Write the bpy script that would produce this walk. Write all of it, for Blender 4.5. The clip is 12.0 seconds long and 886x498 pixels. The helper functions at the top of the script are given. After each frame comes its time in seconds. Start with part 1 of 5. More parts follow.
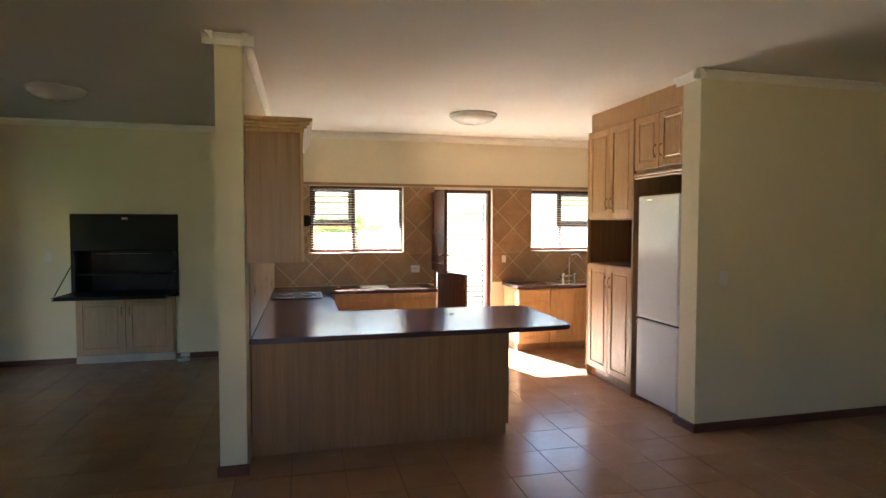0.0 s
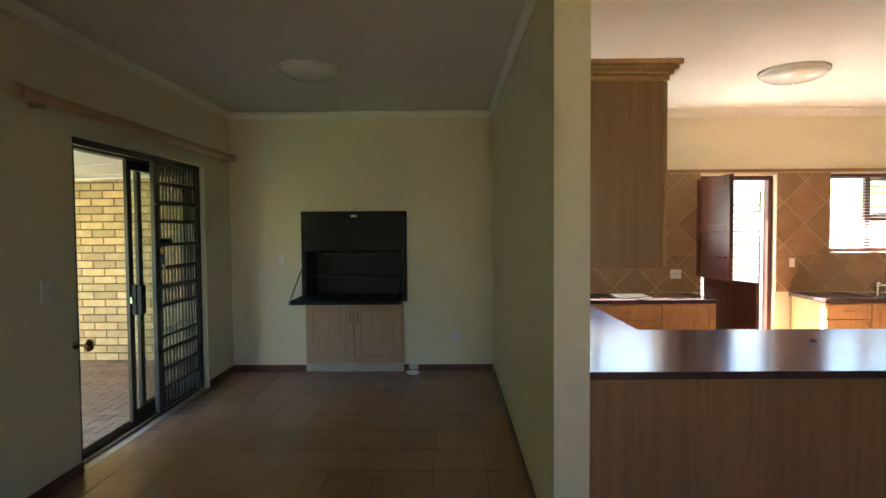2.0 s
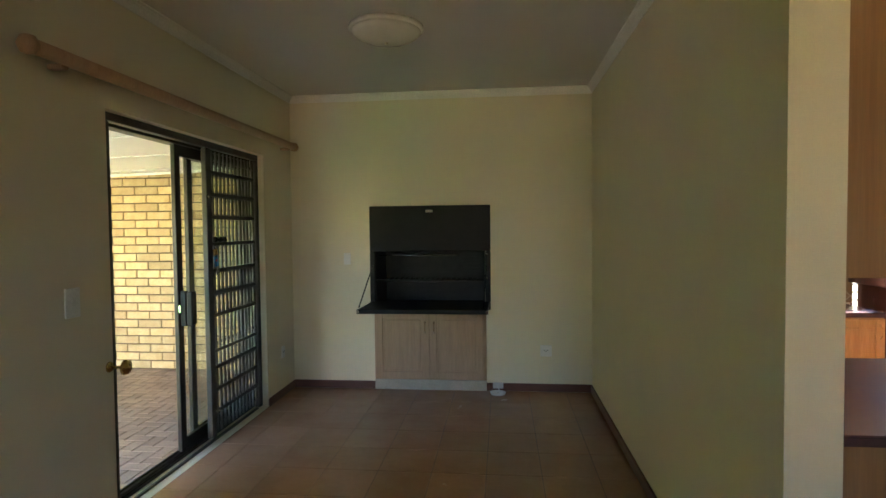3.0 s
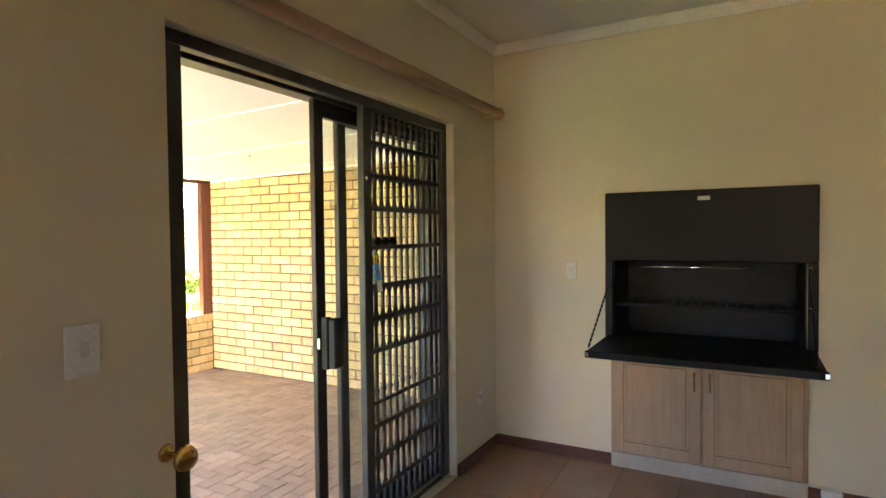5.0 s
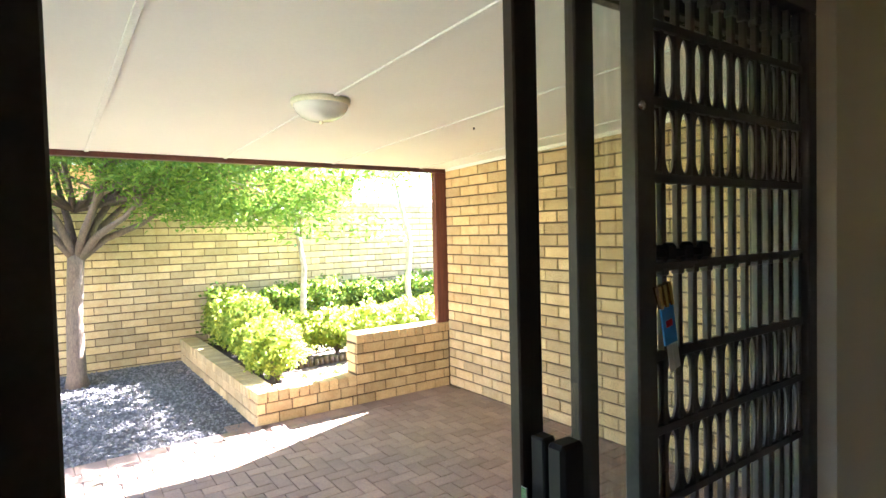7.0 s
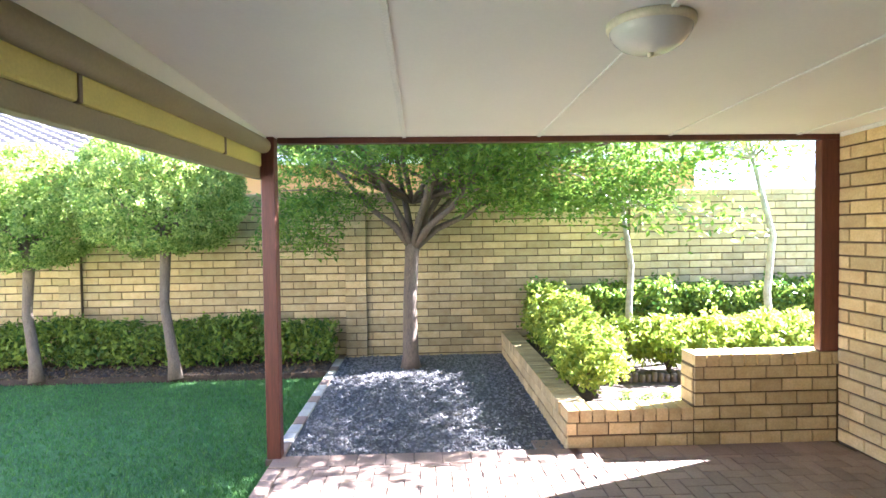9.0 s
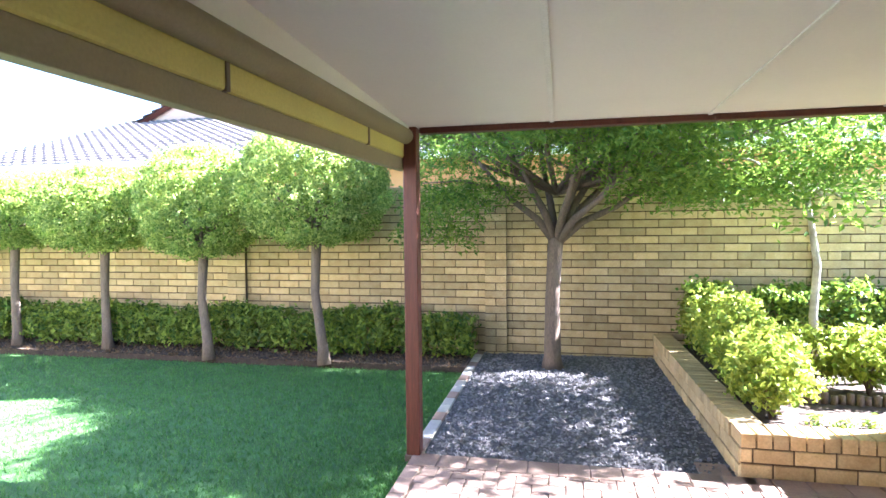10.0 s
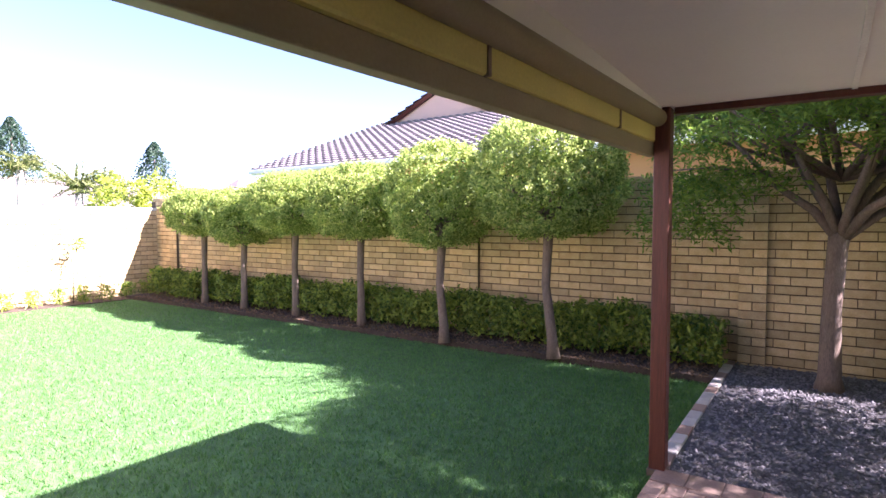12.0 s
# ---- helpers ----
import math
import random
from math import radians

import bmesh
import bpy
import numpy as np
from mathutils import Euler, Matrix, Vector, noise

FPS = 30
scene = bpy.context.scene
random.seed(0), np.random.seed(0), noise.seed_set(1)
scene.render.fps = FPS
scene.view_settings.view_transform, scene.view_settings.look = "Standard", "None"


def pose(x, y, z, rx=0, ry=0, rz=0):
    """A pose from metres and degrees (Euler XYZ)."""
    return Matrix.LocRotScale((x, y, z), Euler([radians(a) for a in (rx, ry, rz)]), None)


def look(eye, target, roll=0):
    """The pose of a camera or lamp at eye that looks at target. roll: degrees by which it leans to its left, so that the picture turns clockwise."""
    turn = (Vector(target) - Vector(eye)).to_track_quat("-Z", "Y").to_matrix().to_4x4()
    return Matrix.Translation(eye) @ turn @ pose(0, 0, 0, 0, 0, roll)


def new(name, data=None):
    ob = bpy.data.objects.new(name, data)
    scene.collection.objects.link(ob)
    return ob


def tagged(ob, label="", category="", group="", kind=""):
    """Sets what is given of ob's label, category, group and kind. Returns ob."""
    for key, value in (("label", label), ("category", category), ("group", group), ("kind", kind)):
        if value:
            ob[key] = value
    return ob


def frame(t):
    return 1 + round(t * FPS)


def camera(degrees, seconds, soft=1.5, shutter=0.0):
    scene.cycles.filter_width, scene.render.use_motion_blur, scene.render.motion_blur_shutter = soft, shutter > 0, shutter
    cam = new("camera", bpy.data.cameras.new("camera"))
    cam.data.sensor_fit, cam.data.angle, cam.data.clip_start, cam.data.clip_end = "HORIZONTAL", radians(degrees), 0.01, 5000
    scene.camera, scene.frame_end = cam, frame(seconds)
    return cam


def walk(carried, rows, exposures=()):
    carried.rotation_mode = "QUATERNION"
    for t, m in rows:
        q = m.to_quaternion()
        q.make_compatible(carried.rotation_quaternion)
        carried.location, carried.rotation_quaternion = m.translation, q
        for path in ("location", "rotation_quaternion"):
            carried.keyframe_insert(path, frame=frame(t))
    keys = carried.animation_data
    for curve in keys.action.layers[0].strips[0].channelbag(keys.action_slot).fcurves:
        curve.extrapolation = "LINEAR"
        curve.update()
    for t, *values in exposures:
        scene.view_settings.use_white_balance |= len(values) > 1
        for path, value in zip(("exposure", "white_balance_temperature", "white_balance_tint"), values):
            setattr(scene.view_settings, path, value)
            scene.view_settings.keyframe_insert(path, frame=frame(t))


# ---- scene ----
cam = camera(76.5, 12.0)
PATH = [
    (0, (1.204, 0.59, 1.673), (1.685, 2.53, 1.589), 0.1),
    (0.5, (0.948, 0.869, 1.668), (1.257, 2.843, 1.585), -0.0),
    (1, (0.682, 1.161, 1.646), (0.878, 3.15, 1.565), -0.1),
    (1.5, (0.42, 1.529, 1.642), (0.508, 3.526, 1.557), -0.2),
    (2, (0.163, 1.862, 1.613), (0.142, 3.861, 1.537), -0.4),
    (2.5, (-0.025, 2.271, 1.598), (-0.131, 4.266, 1.523), -0.5),
    (4.5, (-0.582, 3.97, 1.537), (-1.306, 5.833, 1.48), -0.7),
    (5, (-0.66, 4.35, 1.55), (-1.613, 6.108, 1.495), -0.6),
    (5.5, (-0.883, 4.744, 1.574), (-2.017, 6.39, 1.503), -0.8),
    (6, (-1.121, 5.054, 1.592), (-2.416, 6.577, 1.516), -1.2),
    (6.5, (-1.351, 5.358, 1.583), (-2.793, 6.741, 1.509), -1.5),
    (7, (-1.602, 5.604, 1.575), (-3.236, 6.755, 1.509), -1.4),
    (9, (-2.41, 5.987, 1.528), (-4.407, 6.062, 1.47), -0.8),
    (9.5, (-2.551, 5.961, 1.526), (-4.543, 5.789, 1.459), -0.7),
    (10, (-2.661, 5.924, 1.522), (-4.617, 5.515, 1.447), -0.6),
    (10.5, (-2.732, 5.848, 1.526), (-4.619, 5.191, 1.439), -0.5),
    (11, (-2.745, 5.798, 1.524), (-4.545, 4.93, 1.43), -0.3),
    (11.5, (-2.743, 5.773, 1.52), (-4.464, 4.758, 1.424), -0.2),
    (12, (-2.753, 5.755, 1.513), (-4.406, 4.633, 1.416), -0.1),
]
EXPOSURES = [(0, 5.3, 5800, 8), (2.5, 5.75, 5850, 8), (4.5, 6.45, 6500, 24), (5.5, 6.4, 6300, 28), (6.5, 5.65, 5850, 24), (7.0, 5.4, 5800, 23), (9.0, 4.47, 5450, 21), (10.5, 4.12, 5500, 26), (12.0, 3.15, 5900, 43)]
walk(cam, [(t, look(eye, target, roll)) for t, eye, target, roll in PATH], EXPOSURES)

# ---- sky and sun ----
SUN_WAY = Vector((0.42, -1.16, -1.0)).normalized()
world = bpy.data.worlds.new("sky_world")
scene.world = world
world.use_nodes = True
wn = world.node_tree
sky = wn.nodes.new("ShaderNodeTexSky")
sky.sky_type = "NISHITA"
sky.sun_disc = False
sky.sun_elevation = math.asin(-SUN_WAY.z)
sky.sun_rotation = math.atan2(-SUN_WAY.x, -SUN_WAY.y)
sky.air_density, sky.dust_density = 0.8, 0.4
wn.nodes["Background"].inputs["Strength"].default_value = 0.05
wn.links.new(sky.outputs[0], wn.nodes["Background"].inputs["Color"])
sun = new("sun", bpy.data.lights.new("sun", "SUN"))
sun.data.energy, sun.data.angle, sun.data.color = 5.0, radians(0.6), (1.0, 0.94, 0.84)
sun.matrix_world = look((0, 0, 20), Vector((0, 0, 20)) + SUN_WAY)


# ---- materials ----
def mat(name, c, rough=0.5, metal=0.0, var=0.12, scale=5.0, bump=0.1, bscale=80.0, rand=0.0, island=False, stretch=(1, 1, 1), c2=None, spec=0.5, grain=0.08, coat=0.0, rvar=0.08):
    """A surface with broad blotches, fine grain, varied gloss and fine relief."""
    m = bpy.data.materials.new(name)
    m.use_nodes = True
    nt = m.node_tree
    n, l = nt.nodes, nt.links
    b = n["Principled BSDF"]
    geo = n.new("ShaderNodeNewGeometry")
    mp = n.new("ShaderNodeMapping")
    mp.inputs["Scale"].default_value = stretch
    l.new(geo.outputs["Position"], mp.inputs["Vector"])
    big = n.new("ShaderNodeTexNoise")
    big.inputs["Scale"].default_value, big.inputs["Detail"].default_value, big.inputs["Roughness"].default_value = scale, 5, 0.6
    fine = n.new("ShaderNodeTexNoise")
    fine.inputs["Scale"].default_value, fine.inputs["Detail"].default_value = bscale, 3
    l.new(mp.outputs[0], big.inputs["Vector"])
    l.new(mp.outputs[0], fine.inputs["Vector"])
    ramp = n.new("ShaderNodeValToRGB")
    e = ramp.color_ramp.elements
    e[0].position, e[1].position = 0.3, 0.7
    lo = c2 if c2 else tuple(v * (1 - var) for v in c)
    hi = c if c2 else tuple(min(1, v * (1 + var)) for v in c)
    e[0].color, e[1].color = (*lo, 1), (*hi, 1)
    l.new(big.outputs[0], ramp.inputs[0])
    hsv = n.new("ShaderNodeHueSaturation")
    l.new(ramp.outputs[0], hsv.inputs["Color"])
    val = n.new("ShaderNodeMapRange")
    val.inputs["From Min"].default_value, val.inputs["From Max"].default_value = 0.25, 0.75
    val.inputs["To Min"].default_value, val.inputs["To Max"].default_value = 1 - grain, 1 + grain
    l.new(fine.outputs[0], val.inputs["Value"])
    last = val.outputs[0]
    if rand:
        if island:
            src = geo.outputs["Random Per Island"]
        else:
            src = n.new("ShaderNodeObjectInfo").outputs["Random"]
        rr = n.new("ShaderNodeMapRange")
        rr.inputs["To Min"].default_value, rr.inputs["To Max"].default_value = 1 - rand, 1 + rand
        l.new(src, rr.inputs["Value"])
        mul = n.new("ShaderNodeMath")
        mul.operation = "MULTIPLY"
        l.new(last, mul.inputs[0])
        l.new(rr.outputs[0], mul.inputs[1])
        last = mul.outputs[0]
    l.new(last, hsv.inputs["Value"])
    l.new(hsv.outputs[0], b.inputs["Base Color"])
    ro = n.new("ShaderNodeMapRange")
    ro.inputs["To Min"].default_value, ro.inputs["To Max"].default_value = max(0.02, rough - rvar), min(1, rough + rvar)
    l.new(big.outputs[0], ro.inputs["Value"])
    l.new(ro.outputs[0], b.inputs["Roughness"])
    b.inputs["Metallic"].default_value = metal
    b.inputs["Specular IOR Level"].default_value = spec
    b.inputs["Coat Weight"].default_value = coat
    if bump:
        bp = n.new("ShaderNodeBump")
        bp.inputs["Strength"].default_value, bp.inputs["Distance"].default_value = bump, 0.01
        l.new(fine.outputs[0], bp.inputs["Height"])
        l.new(bp.outputs[0], b.inputs["Normal"])
    return m


def leaf_mat(name, c, c2, light=0.35):
    """Foliage: every leaf its own green, some light passing through."""
    m = bpy.data.materials.new(name)
    m.use_nodes = True
    n, l = m.node_tree.nodes, m.node_tree.links
    b = n["Principled BSDF"]
    geo = n.new("ShaderNodeNewGeometry")
    ramp = n.new("ShaderNodeValToRGB")
    e = ramp.color_ramp.elements
    e[0].color, e[1].color = (*c2, 1), (*c, 1)
    l.new(geo.outputs["Random Per Island"], ramp.inputs[0])
    l.new(ramp.outputs[0], b.inputs["Base Color"])
    b.inputs["Roughness"].default_value = 0.45
    b.inputs["Specular IOR Level"].default_value = 0.35
    t = n.new("ShaderNodeBsdfTranslucent")
    l.new(ramp.outputs[0], t.inputs["Color"])
    mix = n.new("ShaderNodeMixShader")
    mix.inputs[0].default_value = light
    l.new(b.outputs[0], mix.inputs[1])
    l.new(t.outputs[0], mix.inputs[2])
    l.new(mix.outputs[0], n["Material Output"].inputs["Surface"])
    return m


def glass_mat(name, tint=(0.96, 0.98, 0.97)):
    m = bpy.data.materials.new(name)
    m.use_nodes = True
    n, l = m.node_tree.nodes, m.node_tree.links
    tr = n.new("ShaderNodeBsdfTransparent")
    tr.inputs[0].default_value = (*tint, 1)
    gl = n.new("ShaderNodeBsdfGlossy")
    gl.inputs["Roughness"].default_value = 0.03
    fr = n.new("ShaderNodeLayerWeight")
    fr.inputs["Blend"].default_value = 0.15
    mr = n.new("ShaderNodeMapRange")
    mr.inputs["To Min"].default_value, mr.inputs["To Max"].default_value = 0.03, 0.5
    l.new(fr.outputs["Facing"], mr.inputs["Value"])
    mix = n.new("ShaderNodeMixShader")
    l.new(mr.outputs[0], mix.inputs[0])
    l.new(tr.outputs[0], mix.inputs[1])
    l.new(gl.outputs[0], mix.inputs[2])
    l.new(mix.outputs[0], n["Material Output"].inputs["Surface"])
    return m


WALL = mat("cream_wall_paint", (0.74, 0.675, 0.5), 0.55, var=0.03, scale=1.5, bump=0.08, bscale=140, grain=0.02)
CEIL = mat("white_ceiling_paint", (0.76, 0.73, 0.67), 0.75, var=0.03, scale=1.2, bump=0.05, bscale=90, grain=0.02)
CORN = mat("white_cornice_plaster", (0.8, 0.78, 0.72), 0.6, var=0.03, bump=0.03)
PCEIL = mat("patio_ceiling_board", (0.78, 0.76, 0.71), 0.7, var=0.04, scale=0.8, bump=0.04, bscale=60, grain=0.02)
FTILE = mat("terracotta_floor_tile", (0.4, 0.235, 0.14), 0.24, var=0.1, scale=4, bump=0.0, bscale=30, rand=0.06, grain=0.03, c2=(0.34, 0.19, 0.108))
FTILE_R = mat("terracotta_floor_tile_rest", (0.4, 0.235, 0.14), 0.24, var=0.1, scale=4, bump=0.0, bscale=30, rand=0.06, grain=0.03, island=True, c2=(0.34, 0.19, 0.108))
GROUT = mat("dark_floor_grout", (0.17, 0.1, 0.065), 0.9, bump=0.2)
WTILE = mat("brown_wall_tile", (0.36, 0.22, 0.115), 0.35, var=0.2, scale=6, bump=0.05, bscale=25, rand=0.12, c2=(0.27, 0.155, 0.075))
WGROUT = mat("pale_wall_grout", (0.5, 0.4, 0.27), 0.9, bump=0.1)
OAK = mat("honey_oak", (0.56, 0.34, 0.15), 0.38, scale=3.0, bump=0.06, bscale=14, stretch=(14, 14, 1.2), c2=(0.45, 0.25, 0.1), grain=0.1)
OAKD = mat("oak_veneer_panel", (0.35, 0.195, 0.09), 0.42, scale=1.6, bump=0.02, bscale=10, stretch=(14, 14, 0.5), c2=(0.25, 0.13, 0.058), grain=0.08)
LIMED = mat("limed_oak", (0.5, 0.335, 0.2), 0.5, scale=3.0, bump=0.05, bscale=14, stretch=(14, 14, 1.2), c2=(0.41, 0.265, 0.155), grain=0.08)
DARKWOOD = mat("dark_red_hardwood", (0.105, 0.03, 0.016), 0.4, scale=3, bump=0.06, bscale=16, stretch=(10, 10, 1), c2=(0.07, 0.018, 0.01))
SKIRT = mat("red_brown_skirting_wood", (0.14, 0.05, 0.028), 0.45, scale=3, bump=0.05, bscale=16, stretch=(1.5, 1.5, 10), c2=(0.09, 0.03, 0.017))
POSTW = mat("stained_post_timber", (0.15, 0.045, 0.027), 0.5, scale=3, bump=0.25, bscale=14, stretch=(14, 14, 1), c2=(0.085, 0.024, 0.015), grain=0.2)
TOPM = mat("dark_laminate_worktop", (0.085, 0.05, 0.052), 0.22, var=0.15, scale=30, bump=0.01, bscale=200, grain=0.1, rvar=0.04)
BRONZE = mat("bronze_aluminium", (0.035, 0.028, 0.022), 0.4, metal=0.5, var=0.15, bump=0.02)
GATEM = mat("dark_grey_gate_steel", (0.089, 0.079, 0.069), 0.45, metal=0.4, var=0.2, bump=0.05)
BLACK = mat("black_steel", (0.008, 0.008, 0.008), 0.5, spec=0.25, metal=0.0, var=0.3, scale=8, bump=0.03)
SOOT = mat("sooty_steel", (0.02, 0.018, 0.016), 0.7, var=0.4, scale=12, bump=0.15)
CHROME = mat("chrome", (0.75, 0.75, 0.74), 0.15, metal=1.0, var=0.03, bump=0)
BRASS = mat("polished_brass", (0.6, 0.42, 0.16), 0.25, metal=1.0, var=0.1, bump=0)
WHITE = mat("white_plastic", (0.78, 0.77, 0.73), 0.35, var=0.03, bump=0.01)
FRIDGE = mat("white_enamel", (0.74, 0.76, 0.8), 0.22, var=0.02, scale=2, bump=0.01, grain=0.01)
OPAL = mat("opal_lamp_glass", (0.7, 0.68, 0.62), 0.12, var=0.04, bump=0, grain=0.02)
CREAMP = mat("cream_lamp_plastic", (0.72, 0.66, 0.48), 0.4, var=0.04, bump=0)
BLUEP = mat("blue_plastic_tag", (0.05, 0.36, 0.85), 0.35, var=0.1, bump=0)
REDP = mat("red_print", (0.5, 0.03, 0.06), 0.5, bump=0)
BRICK = mat("yellow_face_brick", (0.57, 0.445, 0.24), 0.8, scale=9, bump=0.3, bscale=70, rand=0.22, c2=(0.46, 0.325, 0.15), grain=0.14)
BRICK_R = mat("yellow_face_brick_rest", (0.57, 0.445, 0.24), 0.8, scale=9, bump=0.3, bscale=70, rand=0.22, island=True, c2=(0.46, 0.325, 0.15), grain=0.14)
MORTAR = mat("brown_mortar", (0.11, 0.075, 0.042), 0.95, bump=0.4, bscale=60, var=0.2)
PAVER = mat("clay_paver", (0.31, 0.22, 0.17), 0.75, scale=5, bump=0.25, bscale=60, rand=0.16, c2=(0.235, 0.163, 0.128), grain=0.12)
PAVER_R = mat("clay_paver_rest", (0.31, 0.22, 0.17), 0.75, scale=5, bump=0.25, bscale=60, rand=0.16, island=True, c2=(0.235, 0.163, 0.128), grain=0.12)
SAND = mat("paver_joint_sand", (0.2, 0.15, 0.11), 1.0, bump=0.3)
SOIL = mat("dark_garden_soil", (0.06, 0.042, 0.03), 1.0, var=0.4, scale=10, bump=0.8, bscale=50, grain=0.3)
GRASSG = mat("lawn_thatch", (0.07, 0.165, 0.048), 0.9, var=0.3, scale=8, bump=0.8, bscale=120, grain=0.35)
BLADE = leaf_mat("grass_blade", (0.155, 0.32, 0.085), (0.07, 0.2, 0.05), 0.45)
STONE = mat("grey_gravel_stone", (0.17, 0.165, 0.17), 0.8, bump=0.2, rand=0.45, island=True, scale=20)
GRAVELB = mat("gravel_bed", (0.1, 0.097, 0.1), 0.95, bump=0.8, bscale=70, grain=0.4, var=0.2, scale=20)
BARK = mat("grey_brown_bark", (0.2, 0.15, 0.11), 0.9, scale=6, bump=0.6, bscale=24, stretch=(6, 6, 1.2), c2=(0.13, 0.095, 0.07), grain=0.25)
BARKP = mat("pale_bark", (0.55, 0.5, 0.43), 0.85, scale=9, bump=0.4, bscale=30, c2=(0.32, 0.27, 0.21), grain=0.15)
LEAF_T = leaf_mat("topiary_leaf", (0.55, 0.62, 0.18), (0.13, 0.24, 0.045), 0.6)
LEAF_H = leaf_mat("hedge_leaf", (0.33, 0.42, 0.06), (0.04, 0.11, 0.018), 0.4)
LEAF_Y = leaf_mat("yellow_green_leaf", (0.5, 0.54, 0.08), (0.17, 0.27, 0.04), 0.5)
LEAF_A = leaf_mat("feathery_leaf", (0.27, 0.38, 0.055), (0.09, 0.19, 0.03), 0.6)
LEAF_D = leaf_mat("conifer_needle", (0.045, 0.09, 0.05), (0.02, 0.05, 0.03), 0.2)
LEAF_P = leaf_mat("palm_frond", (0.2, 0.22, 0.07), (0.09, 0.13, 0.04), 0.3)
LITTER = leaf_mat("fallen_leaf", (0.2, 0.12, 0.06), (0.07, 0.05, 0.03), 0.1)
GUTTER = mat("olive_gutter_paint", (0.6, 0.53, 0.14), 0.45, var=0.1, scale=2, bump=0.03)
GUTD = mat("brown_fascia_paint", (0.16, 0.12, 0.085), 0.55, var=0.15, scale=3, bump=0.05)
CONC = mat("pale_concrete", (0.5, 0.47, 0.42), 0.85, var=0.12, scale=4, bump=0.3)
ROOFT = mat("grey_brown_roof_tile", (0.2, 0.175, 0.175), 0.6, var=0.2, scale=3, bump=0.2, rand=0.12)
PINK = mat("pink_gable_plaster", (0.62, 0.42, 0.33), 0.8, var=0.06, scale=1, bump=0.1)
ORANGE = mat("orange_plaster", (0.62, 0.3, 0.13), 0.8, var=0.08, scale=1, bump=0.1)
YELLOWP = mat("yellow_plaster", (0.66, 0.57, 0.32), 0.8, var=0.05, scale=1, bump=0.1)
OUTP = mat("weathered_pale_plaster", (0.55, 0.49, 0.37), 0.8, var=0.12, scale=1.5, bump=0.15)
WHITEP = mat("white_painted_board", (0.75, 0.74, 0.7), 0.6, var=0.04, bump=0.05)
DARKV = mat("dark_window_pane", (0.03, 0.03, 0.035), 0.1, bump=0)
GLASS = glass_mat("clear_glass")

# ---- building helpers ----
ORG = {}


def thing(name, label, category, group="", kind="", at=(0, 0, 0)):
    """An Empty that carries a thing's parts."""
    ob = tagged(new(name), label, category, group, kind)
    ob.location = at
    ORG[ob.name] = Vector(at)
    return ob


def link_mesh(name, me, parent=None, label="", smooth=False):
    ob = new(name, me)
    if parent:
        ob.parent = parent
        ob.location = -ORG[parent.name]
    ORG[ob.name] = Vector((0, 0, 0))
    if label:
        ob["label"] = label
    if smooth:
        me.polygons.foreach_set("use_smooth", [True] * len(me.polygons))
    return ob


def part(name, bm, material, parent=None, label="", smooth=False):
    """Links a bmesh, drawn in world places, as one mesh object under a thing or part."""
    me = bpy.data.meshes.new(name)
    bmesh.ops.recalc_face_normals(bm, faces=bm.faces)
    bm.to_mesh(me)
    bm.free()
    me.materials.append(material)
    return link_mesh(name, me, parent, label, smooth)


def bx(bm, x0, y0, z0, x1, y1, z1, bevel=0.0, seg=1):
    v = [bm.verts.new((x, y, z)) for z in (z0, z1) for y in (y0, y1) for x in (x0, x1)]
    f = [bm.faces.new([v[i] for i in q]) for q in ((0, 2, 3, 1), (4, 5, 7, 6), (0, 1, 5, 4), (2, 6, 7, 3), (0, 4, 6, 2), (1, 3, 7, 5))]
    if bevel:
        edges = list({e for q in f for e in q.edges})
        bmesh.ops.bevel(bm, geom=edges, offset=bevel, segments=seg, affect="EDGES", profile=0.5)
    return v


def box(name, a, b, material, parent=None, bevel=0.0, label="", seg=1):
    bm = bmesh.new()
    bx(bm, min(a[0], b[0]), min(a[1], b[1]), min(a[2], b[2]), max(a[0], b[0]), max(a[1], b[1]), max(a[2], b[2]), bevel, seg)
    return part(name, bm, material, parent, label)


def tube(bm, pts, radii, seg=8, cap=True):
    """A tapered tube along points."""
    rings = []
    pts = [Vector(p) for p in pts]
    for i, p in enumerate(pts):
        d = (pts[min(i + 1, len(pts) - 1)] - pts[max(i - 1, 0)]).normalized()
        side = d.cross(Vector((0, 0, 1)) if abs(d.z) < 0.9 else Vector((1, 0, 0))).normalized()
        up = side.cross(d)
        r = radii[i] if hasattr(radii, "__len__") else radii
        rings.append([bm.verts.new(p + r * (math.cos(6.28318 * k / seg) * side + math.sin(6.28318 * k / seg) * up)) for k in range(seg)])
    for a, b in zip(rings, rings[1:]):
        for k in range(seg):
            bm.faces.new((a[k], a[(k + 1) % seg], b[(k + 1) % seg], b[k]))
    if cap:
        bm.faces.new(rings[0][::-1])
        bm.faces.new(rings[-1])


def rod(name, pts, radii, material, parent=None, seg=8, label="", smooth=True):
    bm = bmesh.new()
    tube(bm, pts, radii, seg)
    return part(name, bm, material, parent, label, smooth)


